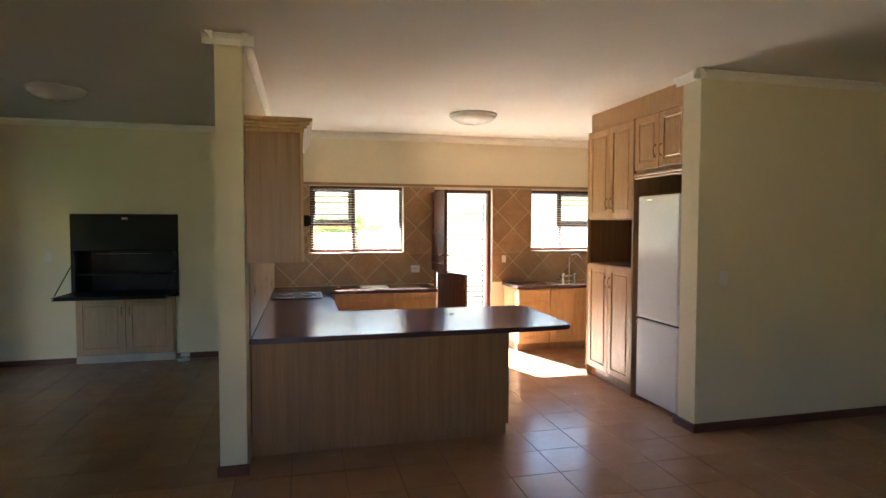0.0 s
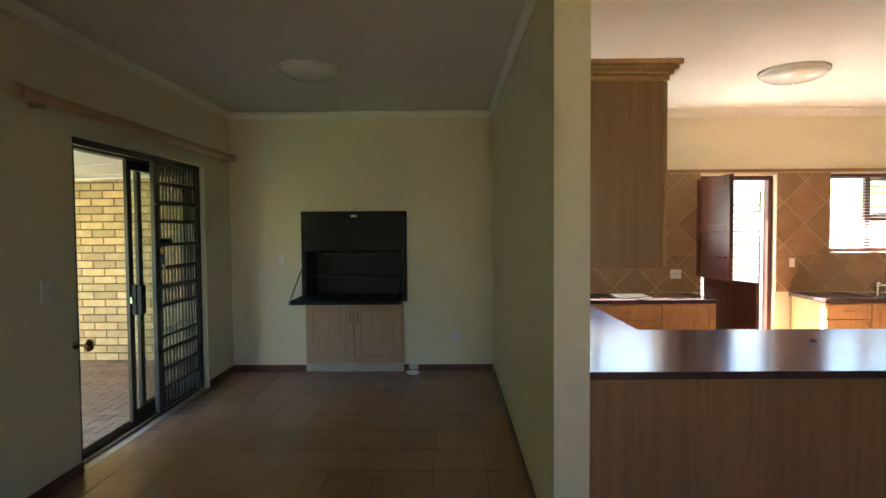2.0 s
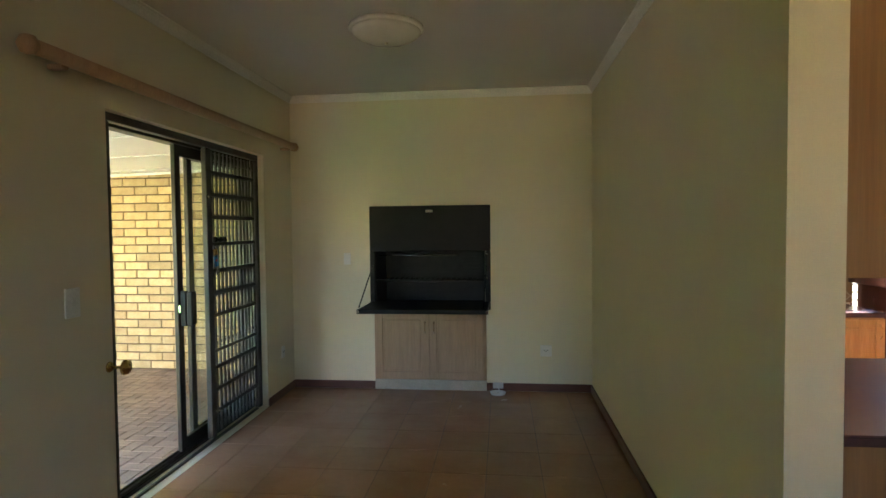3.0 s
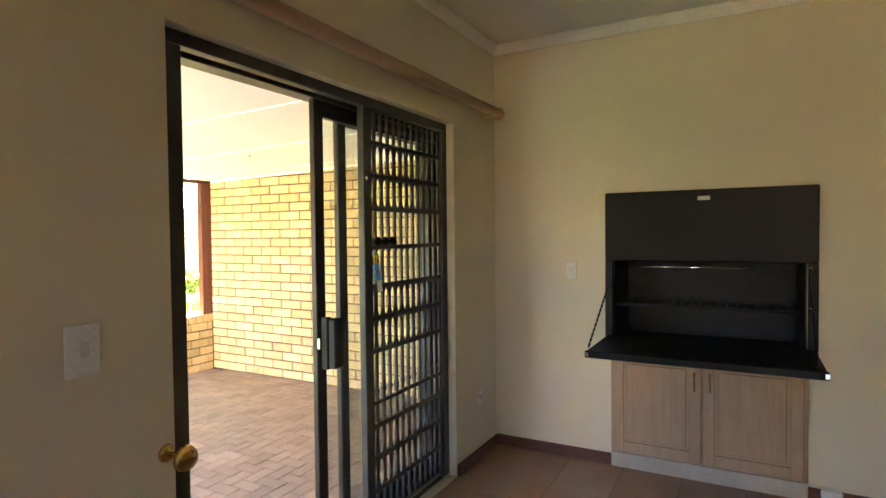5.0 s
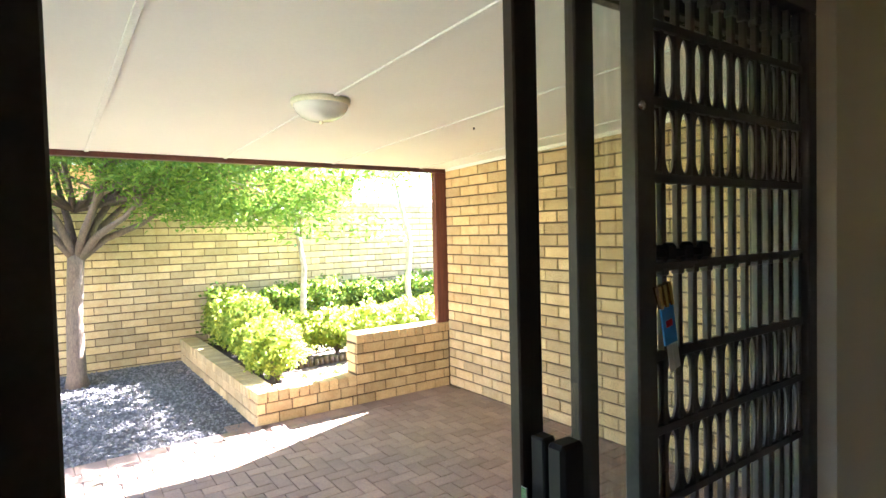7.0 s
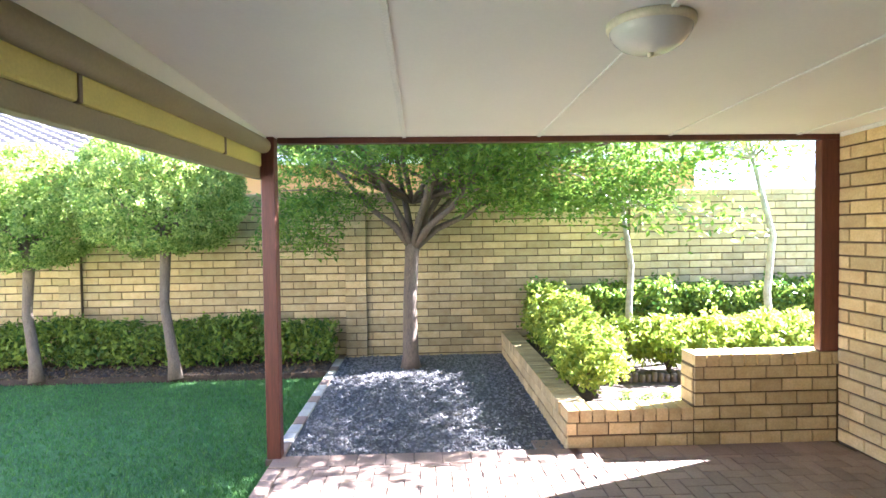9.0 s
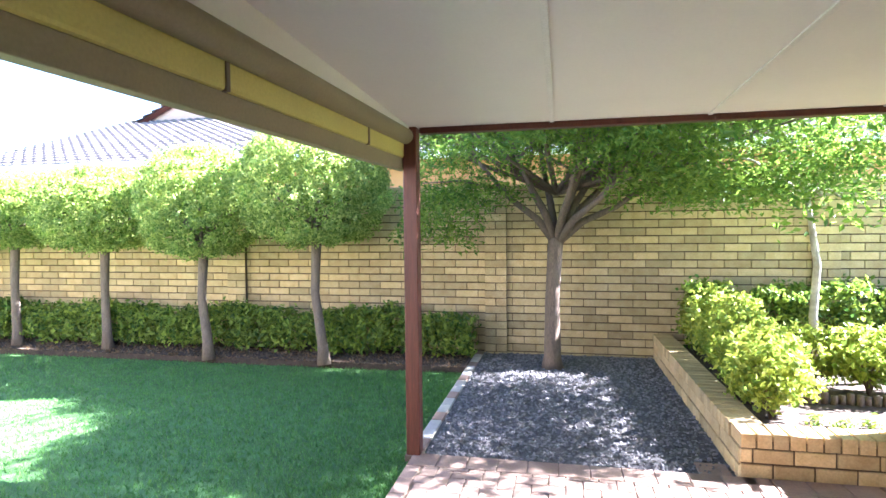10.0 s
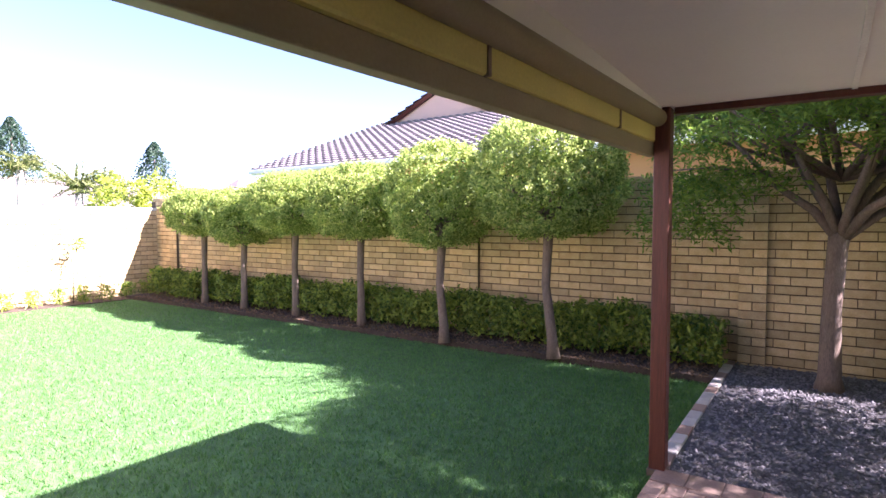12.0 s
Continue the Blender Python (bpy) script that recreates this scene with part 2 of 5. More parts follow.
def lathe(name, profile, centre, material, parent=None, seg=32, label=""):
    """A turned shape: (radius, height) pairs round the vertical through centre."""
    bm = bmesh.new()
    rings = []
    for r, z in profile:
        rings.append([bm.verts.new((centre[0] + max(r, 1e-4) * math.cos(6.28318 * k / seg), centre[1] + max(r, 1e-4) * math.sin(6.28318 * k / seg), centre[2] + z)) for k in range(seg)])
    for a, b in zip(rings, rings[1:]):
        for k in range(seg):
            bm.faces.new((a[k], a[(k + 1) % seg], b[(k + 1) % seg], b[k]))
    return part(name, bm, material, parent, label, True)


def wall(name, axis, u0, u1, t0, t1, z0, z1, openings, material, label):
    """A wall along x or y, from u0 to u1, between t0 and t1 across, with openings (u0, u1, z0, z1) through it."""
    bm = bmesh.new()

    def block(a, b, za, zb):
        if b - a > 1e-4 and zb - za > 1e-4:
            if axis == "x":
                bx(bm, a, t0, za, b, t1, zb)
            else:
                bx(bm, t0, a, za, t1, b, zb)

    cuts = sorted({u0, u1, *[o[0] for o in openings], *[o[1] for o in openings]})
    for a, b in zip(cuts, cuts[1:]):
        z = z0
        for o in sorted((o for o in openings if o[0] <= a and o[1] >= b), key=lambda o: o[2]):
            block(a, b, z, o[2])
            z = o[3]
        block(a, b, z, z1)
    return tagged(part(name, bm, material), label, "wall", kind="structure")


PIECES = {}


def piece_mesh(lx, ly, lz, ch, material):
    """A block with its upper edge worn off, on z = 0; shared by alike pieces."""
    key = (round(lx, 3), round(ly, 3), round(lz, 3), ch, material.name)
    if key not in PIECES:
        me = bpy.data.meshes.new("piece")
        v = []
        for z, d in ((0, 0), (lz - ch, 0), (lz, ch)):
            v += [(-lx / 2 + d, -ly / 2 + d, z), (lx / 2 - d, -ly / 2 + d, z), (lx / 2 - d, ly / 2 - d, z), (-lx / 2 + d, ly / 2 - d, z)]
        f = [(8, 9, 10, 11)]
        for k in (0, 4):
            f += [(k + i, k + (i + 1) % 4, k + 4 + (i + 1) % 4, k + 4 + i) for i in range(4)]
        me.from_pydata(v, [], f)
        me.materials.append(material)
        PIECES[key] = me
    return PIECES[key]


def lay(name, pieces, m_parts, m_rest, parent, ch, limit=300):
    """pieces: (near, matrix, lx, ly, lz). The first ones, by near, become parts; the rest one joined mesh."""
    pieces = sorted(pieces, key=lambda p: p[0])
    for near, m, lx, ly, lz in pieces[:limit]:
        ob = new(name, piece_mesh(lx, ly, lz, ch, m_parts))
        ob.parent = parent
        ob.matrix_basis = Matrix.Translation(-ORG[parent.name]) @ m
    verts, faces = [], []
    for near, m, lx, ly, lz in pieces[limit:]:
        me = piece_mesh(lx, ly, lz, ch, m_rest)
        k = len(verts)
        verts += [tuple(m @ v.co) for v in me.vertices]
        faces += [tuple(i + k for i in f.vertices) for f in me.polygons]
    if verts:
        me = bpy.data.meshes.new(name + "_rest")
        me.from_pydata(verts, [], faces)
        me.materials.append(m_rest)
        ob = link_mesh(name + "_rest", me, parent)
        ob["kind"] = "stuff"


def brick_pieces(axis, u0, u1, face, out, z0, z1, near_u, near_z=1.0, L=0.3, H=0.102, joint=0.014, depth=0.014, seed=1, side=0.0055):
    """Stretcher bond on a wall's face at face; out: +1 or -1, the way the bricks look across the wall."""
    rng = random.Random(seed)
    res = []
    rows = int(round((z1 - z0) / H))
    h = (z1 - z0) / rows
    for r in range(rows):
        u = u0 - (L / 2 if r % 2 else 0) - 0.04
        while u < u1:
            a, b = max(u, u0) + side, min(u + L, u1) - side
            if b - a > 0.03:
                zc = z0 + (r + 0.5) * h
                uc = (a + b) / 2
                d = depth + rng.uniform(-0.002, 0.002)
                if axis == "x":
                    m = Matrix.Translation((uc, face, zc)) @ pose(0, 0, 0, 90 if out < 0 else -90)
                else:
                    m = Matrix.Translation((face, uc, zc)) @ pose(0, 0, 0, 0, 90 * out, 0) @ pose(0, 0, 0, 0, 0, 90)
                m = m @ pose(0, 0, 0, rng.uniform(-0.3, 0.3), rng.uniform(-0.3, 0.3), rng.uniform(-0.2, 0.2))
                res.append((abs(uc - near_u) + abs(zc - near_z) * 0.6, m, round(b - a, 3), h - joint, round(d, 3)))
            u += L
    return res


def cloud(name, pts, out, size, material, parent, label="", shape=0.5, seed=2, flat=0.7):
    """Many single leaves: four-cornered blades at pts that look roughly along out."""
    rng = np.random.default_rng(seed)
    n = len(pts)
    nrm = out * flat + rng.normal(size=(n, 3)) * 0.6
    nrm /= np.linalg.norm(nrm, axis=1)[:, None] + 1e-9
    t = np.cross(nrm, rng.normal(size=(n, 3)))
    t /= np.linalg.norm(t, axis=1)[:, None] + 1e-9
    s = np.cross(nrm, t)
    k = size * rng.uniform(0.6, 1.3, (n, 1))
    v = np.empty((n, 4, 3))
    v[:, 0], v[:, 2] = pts - t * k, pts + t * k
    v[:, 1], v[:, 3] = pts + s * k * shape + nrm * k * 0.15, pts - s * k * shape + nrm * k * 0.15
    me = bpy.data.meshes.new(name)
    me.from_pydata(v.reshape(-1, 3).tolist(), [], np.arange(4 * n).reshape(-1, 4).tolist())
    me.materials.append(material)
    return link_mesh(name, me, parent, label)

# ---- the house: floors, walls, ceilings ----
CZ = 2.9
floor = tagged(box("floor", (-2.285, -2.6, -0.12), (7.2, 8.15, -0.005), GROUT), "terracotta tiled floor with dark grout joints", "floor", kind="structure")
threshold = tagged(box("floor_threshold", (-2.52, 5.515, -0.12), (-2.287, 7.5, -0.002), CONC), "concrete door threshold under sliding door track", "floor", kind="structure")

wall("wall_divider", "y", 4.5, 8.15, 0.655, 0.825, 0, CZ, [], WALL, "cream painted wall between dining room and kitchen")
wall_back = wall("wall_back", "x", -2.53, 6.1, 8.15, 8.37, -0.15, CZ, [(-1.44, -0.36, 0.8, 1.76), (1.285, 2.52, 1.31, 2.19), (2.95, 3.79, 0, 2.17), (4.378, 5.53, 1.31, 2.18)], WALL, "cream painted outer wall with windows and back door")
wall_left = wall("wall_left", "y", -2.6, 8.15, -2.5, -2.285, -0.15, CZ, [(5.515, 7.5, 0, 2.24)], WALL, "cream painted wall with sliding door opening")
wall_nib = wall("wall_nib", "x", 4.255, 7.2, 4.45, 4.66, 0, CZ, [], WALL, "cream painted wall beside the fridge")
wall("wall_fridge_back", "y", 4.66, 6.32, 5.0, 5.15, 0, CZ, [], WALL, "cream painted wall behind the fridge")
wall("wall_kitchen_end", "y", 4.66, 8.15, 5.95, 6.1, 0, CZ, [], WALL, "cream painted kitchen end wall")
wall("wall_lounge_end", "y", -2.6, 4.45, 7.0, 7.2, 0, CZ, [], WALL, "cream painted lounge end wall")
# the rear wall's opening is unseen, added to let daylight reach the lounge
wall("wall_lounge_rear", "x", -2.5, 7.2, -2.8, -2.6, 0, CZ, [(0.1, 1.6, 1.0, 2.1)], WALL, "cream painted lounge rear wall with an unseen opening added for light")
ceiling = tagged(box("ceiling", (-2.6, -2.9, CZ), (7.3, 8.45, CZ + 0.08), CEIL), "plain white painted plaster ceiling", "ceiling", kind="structure")
roof = tagged(box("roof_slab", (-2.62, -3.4, CZ + 0.09), (8, 9.15, CZ + 0.2), ROOFT), "dark tiled house roof with eaves", "roof", kind="structure")
eave = tagged(box("roof_eave_boards", (-2.62, 8.38, 2.46), (8, 9.15, 2.52), WHITEP), "white boarded eave over the back door", "eave", kind="structure")


def cornice(name, axis, a, b, t, sx, z=CZ, size=0.62):
    """A coved plaster moulding along a wall face at t; sx: the way it looks."""
    prof = [(0, -0.11), (0.012, -0.11), (0.02, -0.085), (0.035, -0.05), (0.058, -0.024), (0.075, -0.016), (0.075, -0.002), (0, -0.002)]
    bm = bmesh.new()
    ends = []
    for u in (a, b):
        ends.append([bm.verts.new((u, t + sx * p * size, z + q * size) if axis == "x" else (t + sx * p * size, u, z + q * size)) for p, q in prof])
    k = len(prof)
    for i in range(k):
        bm.faces.new((ends[0][i], ends[0][(i + 1) % k], ends[1][(i + 1) % k], ends[1][i]))
    bm.faces.new(ends[0])
    bm.faces.new(ends[1][::-1])
    return tagged(part(name, bm, CORN), "white coved plaster cornice", "cornice", kind="structure")


for i, (ax, a, b, t, s) in enumerate([("x", -2.28, 0.653, 8.149, -1), ("x", 0.827, 5.94, 8.149, -1), ("y", -2.6, 8.14, -2.284, 1), ("y", 4.425, 8.14, 0.654, -1), ("y", 4.425, 8.14, 0.826, 1),
                                      ("x", 0.583, 0.9, 4.499, -1), ("x", 4.18, 7.0, 4.449, -1), ("y", 4.375, 4.74, 4.254, -1)]):
    cornice("cornice_%d" % (i + 1), ax, a, b, t, s, size=0.8 if a == 0.827 else 0.62)


def skirting(name, axis, a, b, t, s):
    bm = bmesh.new()
    d = 0.016
    lo, hi = (t, t + s * d) if s > 0 else (t + s * d, t)
    if axis == "x":
        bx(bm, a, lo, 0, b, hi, 0.075, 0.004)
    else:
        bx(bm, lo, a, 0, hi, b, 0.075, 0.004)
    return tagged(part(name, bm, SKIRT), "dark red-brown timber skirting board", "skirting", kind="structure")


for i, (ax, a, b, t, s) in enumerate([("x", -2.28, -1.44, 8.148, -1), ("x", -0.36, 0.653, 8.148, -1), ("y", 7.502, 8.13, -2.283, 1), ("y", -2.6, 5.513, -2.283, 1), ("y", 4.483, 8.13, 0.653, -1),
                                      ("x", 0.639, 0.84, 4.498, -1), ("x", 4.24, 7.0, 4.448, -1), ("y", 4.432, 4.7, 4.253, -1), ("y", -2.6, 4.43, 6.998, -1)]):
    skirting("baseboard_%d" % (i + 1), ax, a, b, t, s)


# ---- ceiling lamps ----
def bowl_lamp(at, r, label, deep, ring):
    lamp = thing("ceiling_lamp", label, "ceiling lamp", "round bowl ceiling lamps", at=at)
    lathe("base_ring", [(0.0, 0), (r, 0), (r, -0.02), (r * 0.97, -0.028), (r * 0.9, -0.03)], at, ring, lamp, 40)
    lathe("bowl", [(r * 0.93, -0.022), (r * 0.92, -0.04), (r * 0.84, -0.03 - deep * 0.4), (r * 0.66, -0.03 - deep * 0.72), (r * 0.4, -0.03 - deep * 0.93), (0, -0.03 - deep)], at, OPAL, lamp, 40, "opal glass bowl")
    lathe("finial", [(0.012, -0.025 - deep), (0.012, -0.04 - deep), (0, -0.045 - deep)], at, CREAMP, lamp, 12)
    return lamp


bowl_lamp((3.04, 6.62, CZ), 0.265, "round opal glass ceiling lamp, switched off", 0.07, OPAL)
bowl_lamp((-0.94, 6.38, CZ), 0.245, "round opal glass ceiling lamp, switched off", 0.07, OPAL)
bowl_lamp((-4.47, 6.84, 2.2925), 0.158, "cream bowl lamp on the patio ceiling, off", 0.085, CREAMP)

# ---- dining room: braai and its cupboard ----
braai = thing("built_in_braai", "black steel built-in barbecue with its front flap let down", "barbecue", at=(-0.9, 8.15, 0.8))
bm = bmesh.new()
bx(bm, -1.486, 8.115, 1.36, -0.306, 8.149, 1.803, 0.006)
hood = part("upper_door", bm, BLACK, braai)
box("badge", (-0.93, 8.108, 1.735), (-0.86, 8.1145, 1.762), CHROME, hood, 0.002, "small silver maker's badge")
for a, b in ((-1.486, -1.436), (-0.356, -0.306)):
    box("side_frame", (a, 8.115, 0.86), (b, 8.149, 1.359), BLACK, braai, 0.005)
box("bottom_frame", (-1.486, 8.115, 0.79), (-0.306, 8.149, 0.859), BLACK, braai, 0.005)
box("firebox_back", (-1.438, 8.64, 0.8), (-0.362, 8.66, 1.75), SOOT, braai)
box("firebox_side", (-1.438, 8.15, 0.8), (-1.43, 8.64, 1.75), SOOT, braai)
box("firebox_side", (-0.37, 8.15, 0.8), (-0.362, 8.64, 1.75), SOOT, braai)
box("firebox_floor", (-1.43, 8.15, 0.802), (-0.37, 8.64, 0.82), SOOT, braai)
box("firebox_top", (-1.43, 8.15, 1.73), (-0.37, 8.64, 1.75), SOOT, braai)
flap = box("flap", (-1.47, 7.55, 0.845), (-0.32, 8.112, 0.872), BLACK, braai, 0.004)
box("flap_lip", (-1.475, 7.53, 0.835), (-0.315, 7.549, 0.875), BLACK, flap, 0.004)
for x in (-1.472, -0.335):
    box("corner_bracket", (x, 7.522, 0.842), (x + 0.02, 7.5295, 0.868), CHROME, flap, 0.002, "bright steel corner bracket")
for i in range(18):
    x = -1.38 + i * 0.055
    rod("grid_bar", [(x, 8.2, 1.06), (x, 8.6, 1.06)], 0.004, SOOT, braai, 6)
rod("front_rod", [(-1.41, 8.2, 1.32), (-0.62, 8.2, 1.32)], 0.006, CHROME, braai, 6, "thin bright steel rod")
rod("front_rod", [(-1.43, 8.19, 1.07), (-0.37, 8.19, 1.07)], 0.012, SOOT, braai, 6)
for j in range(6):
    box("side_rack", (-0.6, 8.3, 1.14 + j * 0.035), (-0.4, 8.315, 1.155 + j * 0.035), SOOT, braai)
for x in (-1.455, -0.345):
    for k in range(14):
        f = (k + 0.5) / 14
        p = Vector((x - 0.015 * f, 8.1 - 0.5 * f, 1.22 - 0.34 * f))
        d = Vector((0, -0.5, -0.34)).normalized() * 0.024
        rod("chain_link", [p - d, p, p + d], [0.003, 0.008, 0.003], BLACK, braai, 6)
for z in (1.1, 1.33):
    rod("hinge_pin", [(-0.345, 8.1, z), (-0.345, 8.114, z)], 0.012, CHROME, braai, 8, "bright steel pin")


def panel_door(name, axis, u0, u1, z0, z1, face, s, material, parent, th=0.02, rail=0.065):
    """A framed cabinet door with a raised field on a face at face that looks along s."""
    def blk(bm, a, b, za, zb, d0, d1, bev=0.003):
        lo, hi = sorted((face + s * d0, face + s * d1))
        if axis == "x":
            bx(bm, a, lo, za, b, hi, zb, bev)
        else:
            bx(bm, lo, a, za, hi, b, zb, bev)
    bm = bmesh.new()
    blk(bm, u0 + rail, u1 - rail, z0 + rail, z1 - rail, 0, th * 0.45, 0)
    door = part(name, bm, material, parent)
    for nm, a, b, za, zb, d0, d1, bev in (("stile", u0, u0 + rail, z0, z1, 0, th, 0.003), ("stile", u1 - rail, u1, z0, z1, 0, th, 0.003), ("rail", u0 + rail, u1 - rail, z0, z0 + rail, 0, th, 0.003),
                                         ("rail", u0 + rail, u1 - rail, z1 - rail, z1, 0, th, 0.003), ("raised_panel", u0 + rail + 0.018, u1 - rail - 0.018, z0 + rail + 0.018, z1 - rail - 0.018, th * 0.45, th * 0.85, 0.006)):
        bm = bmesh.new()
        blk(bm, a, b, za, zb, d0, d1, bev)
        part(nm, bm, material, door)
    return door


def bar_handle(axis, u, z, face, s, parent, material, length=0.11, upright=True):
    """A bowed bar handle."""
    pts = []
    for k in range(7):
        f = k / 6 - 0.5
        d = 0.002 + 0.028 * (1 - (2 * f) ** 4)
        a, b = (u, z + f * length) if upright else (u + f * length, z)
        pts.append((a, face + s * d, b) if axis == "x" else (face + s * d, a, b))
    return rod("handle", pts, [0.007, 0.006, 0.006, 0.006, 0.006, 0.006, 0.007], material, parent, 6)


bc = thing("braai_cupboard", "two-door limed oak cupboard under the barbecue", "cupboard", at=(-0.9, 8.15, 0))
box("body", (-1.45, 8.128, 0.1), (-0.35, 8.149, 0.785), LIMED, bc, 0.002)
box("kick_strip", (-1.45, 8.12, 0), (-0.35, 8.149, 0.098), mat("pale_kick_tile", (0.45, 0.4, 0.32), 0.5), bc, 0.003, "pale tiled kick strip")
for a, b, hx in ((-1.432, -0.907, -0.945), (-0.897, -0.372, -0.858)):
    d = panel_door("door", "x", a, b, 0.115, 0.775, 8.127, -1, LIMED, bc)
    bar_handle("x", hx, 0.62, 8.107, -1, d, mat("wood_handle", (0.3, 0.17, 0.08), 0.4))


def wall_plate(name, axis, u, z, face, s, w, hh, label, cat, rocker=True):
    t = thing(name, label, cat, at=((u, face, z) if axis == "x" else (face, u, z)))
    def pl(nm, a, b, c, d, e, f, m, par):
        if axis == "x":
            return box(nm, (a, face + s * e, c), (b, face + s * f, d), m, par, 0.002)
        return box(nm, (face + s * e, a, c), (face + s * f, b, d), m, par, 0.002)
    p = pl("plate", u - w / 2, u + w / 2, z - hh / 2, z + hh / 2, 0.001, 0.01, WHITE, t)
    if rocker:
        pl("rocker", u - 0.012, u + 0.012, z - 0.02, z + 0.02, 0.0105, 0.015, WHITE, p)
    else:
        for k in (-0.018, 0.0, 0.018):
            pl("socket_hole", u + k - 0.004, u + k + 0.004, z - 0.008 + abs(k) * 0.5, z + 0.002 + abs(k) * 0.5, 0.0102, 0.011, BLACK, p)
    return t


wall_plate("light_switch", "y", 5.235, 1.237, -2.285, 1, 0.095, 0.145, "white plastic light switch by the sliding door", "light switch")
wall_plate("light_switch", "x", -1.72, 1.29, 8.15, -1, 0.07, 0.115, "white plastic light switch beside the barbecue", "light switch")
wall_plate("wall_socket", "x", 0.22, 0.395, 8.15, -1, 0.11, 0.11, "white plastic wall socket above the skirting", "socket", False)
wall_plate("wall_socket", "y", 7.85, 0.42, -2.285, 1, 0.07, 0.11, "white plastic wall socket in the corner", "socket", False)
wall_plate("light_switch", "x", 4.5, 1.25, 4.45, -1, 0.07, 0.115, "white plastic light switch on cream wall", "light switch")
wall_plate("wall_socket", "x", 2.68, 1.08, 8.118, -1, 0.12, 0.1, "white double socket on brown wall tiles", "socket", False)
wall_plate("light_switch", "x", 3.96, 1.2, 8.118, -1, 0.06, 0.1, "white switch on brown tiles by the door", "light switch")

jb = thing("telephone_box", "white junction box with coiled cable on the floor", "junction box", at=(-0.24, 8.1, 0))
box("casing", (-0.29, 8.085, 0.035), (-0.19, 8.13, 0.085), WHITE, jb, 0.006)
bm = bmesh.new()
tube(bm, [(-0.24 + (0.06 + 0.004 * k / 10) * math.cos(k * 0.5), 8.0 + 0.06 * math.sin(k * 0.5), 0.006 + k * 0.0007) for k in range(38)], 0.005, 6)
part("cable_coil", bm, WHITE, jb, "coiled white cable", True)
rod("cable", [(-0.24, 8.09, 0.04), (-0.22, 8.06, 0.02), (-0.19, 8.02, 0.02), (-0.18, 8.0, 0.012)], 0.005, WHITE, jb, 6)

pole = thing("curtain_pole", "brown wooden curtain pole above the sliding door", "curtain pole", at=(-2.2, 6.55, 2.385))
rod("pole", [(-2.2, 4.98, 2.385), (-2.2, 7.99, 2.385)], 0.034, LIMED, pole, 12)
for y in (4.94, 8.03):
    lathe("finial", [(0, -0.045), (0.03, -0.035), (0.045, 0), (0.03, 0.035), (0, 0.045)], (-2.2, y, 2.385), LIMED, pole, 12)
for y in (5.15, 7.9):
    box("bracket", (-2.284, y - 0.02, 2.335), (-2.2, y + 0.02, 2.36), LIMED, pole, 0.005)

knob = thing("curtain_holdback", "brass curtain holdback knob on the wall", "holdback", at=(-2.285, 5.485, 0.86))
rod("rose", [(-2.284, 5.485, 0.86), (-2.275, 5.485, 0.86)], [0.03, 0.024], BRASS, knob, 16)
rod("stem", [(-2.276, 5.485, 0.86), (-2.2, 5.485, 0.86)], 0.008, BRASS, knob, 10)
rod("disc", [(-2.205, 5.485, 0.86), (-2.195, 5.485, 0.86), (-2.18, 5.485, 0.86), (-2.172, 5.485, 0.86)], [0.02, 0.042, 0.036, 0.01], BRASS, knob, 20)

# ---- sliding door and security gate ----
Y0, Y1, ZT = 5.515, 7.5, 2.24
sd = thing("door_1", "bronze aluminium sliding door slid open", "sliding door", kind="structure", at=(-2.45, 6.5, 0))
box("jamb", (-2.5, Y0 + 0.001, 0.0), (-2.41, Y0 + 0.08, ZT - 0.001), BRONZE, sd, 0.004)
box("jamb", (-2.5, Y1 - 0.05, 0.0), (-2.41, Y1 - 0.001, ZT - 0.001), BRONZE, sd, 0.004)
box("head_rail", (-2.5, Y0 + 0.0805, ZT - 0.06), (-2.41, Y1 - 0.0505, ZT - 0.001), BRONZE, sd, 0.004)
box("sill_track", (-2.5, Y0 + 0.0805, -0.001), (-2.41, Y1 - 0.0505, 0.028), BRONZE, sd, 0.004)
for x in (-2.47, -2.43):
    box("track_rib", (x - 0.004, Y0 + 0.081, 0.0285), (x + 0.004, Y1 - 0.051, 0.042), BRONZE, sd)


def glazed_leaf(name, x, y0, y1, parent):
    """A sliding leaf: stiles, rails, rubber-edged pane."""
    leaf = box(name, (x - 0.016, y0, 0.045), (x + 0.016, y0 + 0.065, ZT - 0.062), BRONZE, parent, 0.004)
    box("stile", (x - 0.016, y1 - 0.05, 0.045), (x + 0.016, y1, ZT - 0.062), BRONZE, leaf, 0.004)
    for c, d in ((0.045, 0.13), (ZT - 0.14, ZT - 0.062)):
        box("rail", (x - 0.016, y0 + 0.055, c), (x + 0.016, y1 - 0.05, d), BRONZE, leaf, 0.004)
    pane = box("glass_pane", (x - 0.003, y0 + 0.05, 0.12), (x + 0.003, y1 - 0.045, ZT - 0.13), GLASS, leaf)
    pane.visible_shadow = False
    return leaf


slide_leaf = glazed_leaf("sliding_leaf", -2.43, 6.353, Y1 - 0.06, sd)
glazed_leaf("fixed_leaf", -2.472, 6.575, Y1 - 0.052, sd)
lk = box("lock_case", (-2.412, 6.375, 0.92), (-2.375, 6.41, 1.165), BLACK, slide_leaf, 0.004)
box("pull", (-2.3745, 6.38, 0.925), (-2.33, 6.445, 1.16), BLACK, lk, 0.008)
box("latch", (-2.411, 6.347, 1.02), (-2.395, 6.3525, 1.07), CHROME, slide_leaf, 0.001, "bright steel latch plate")

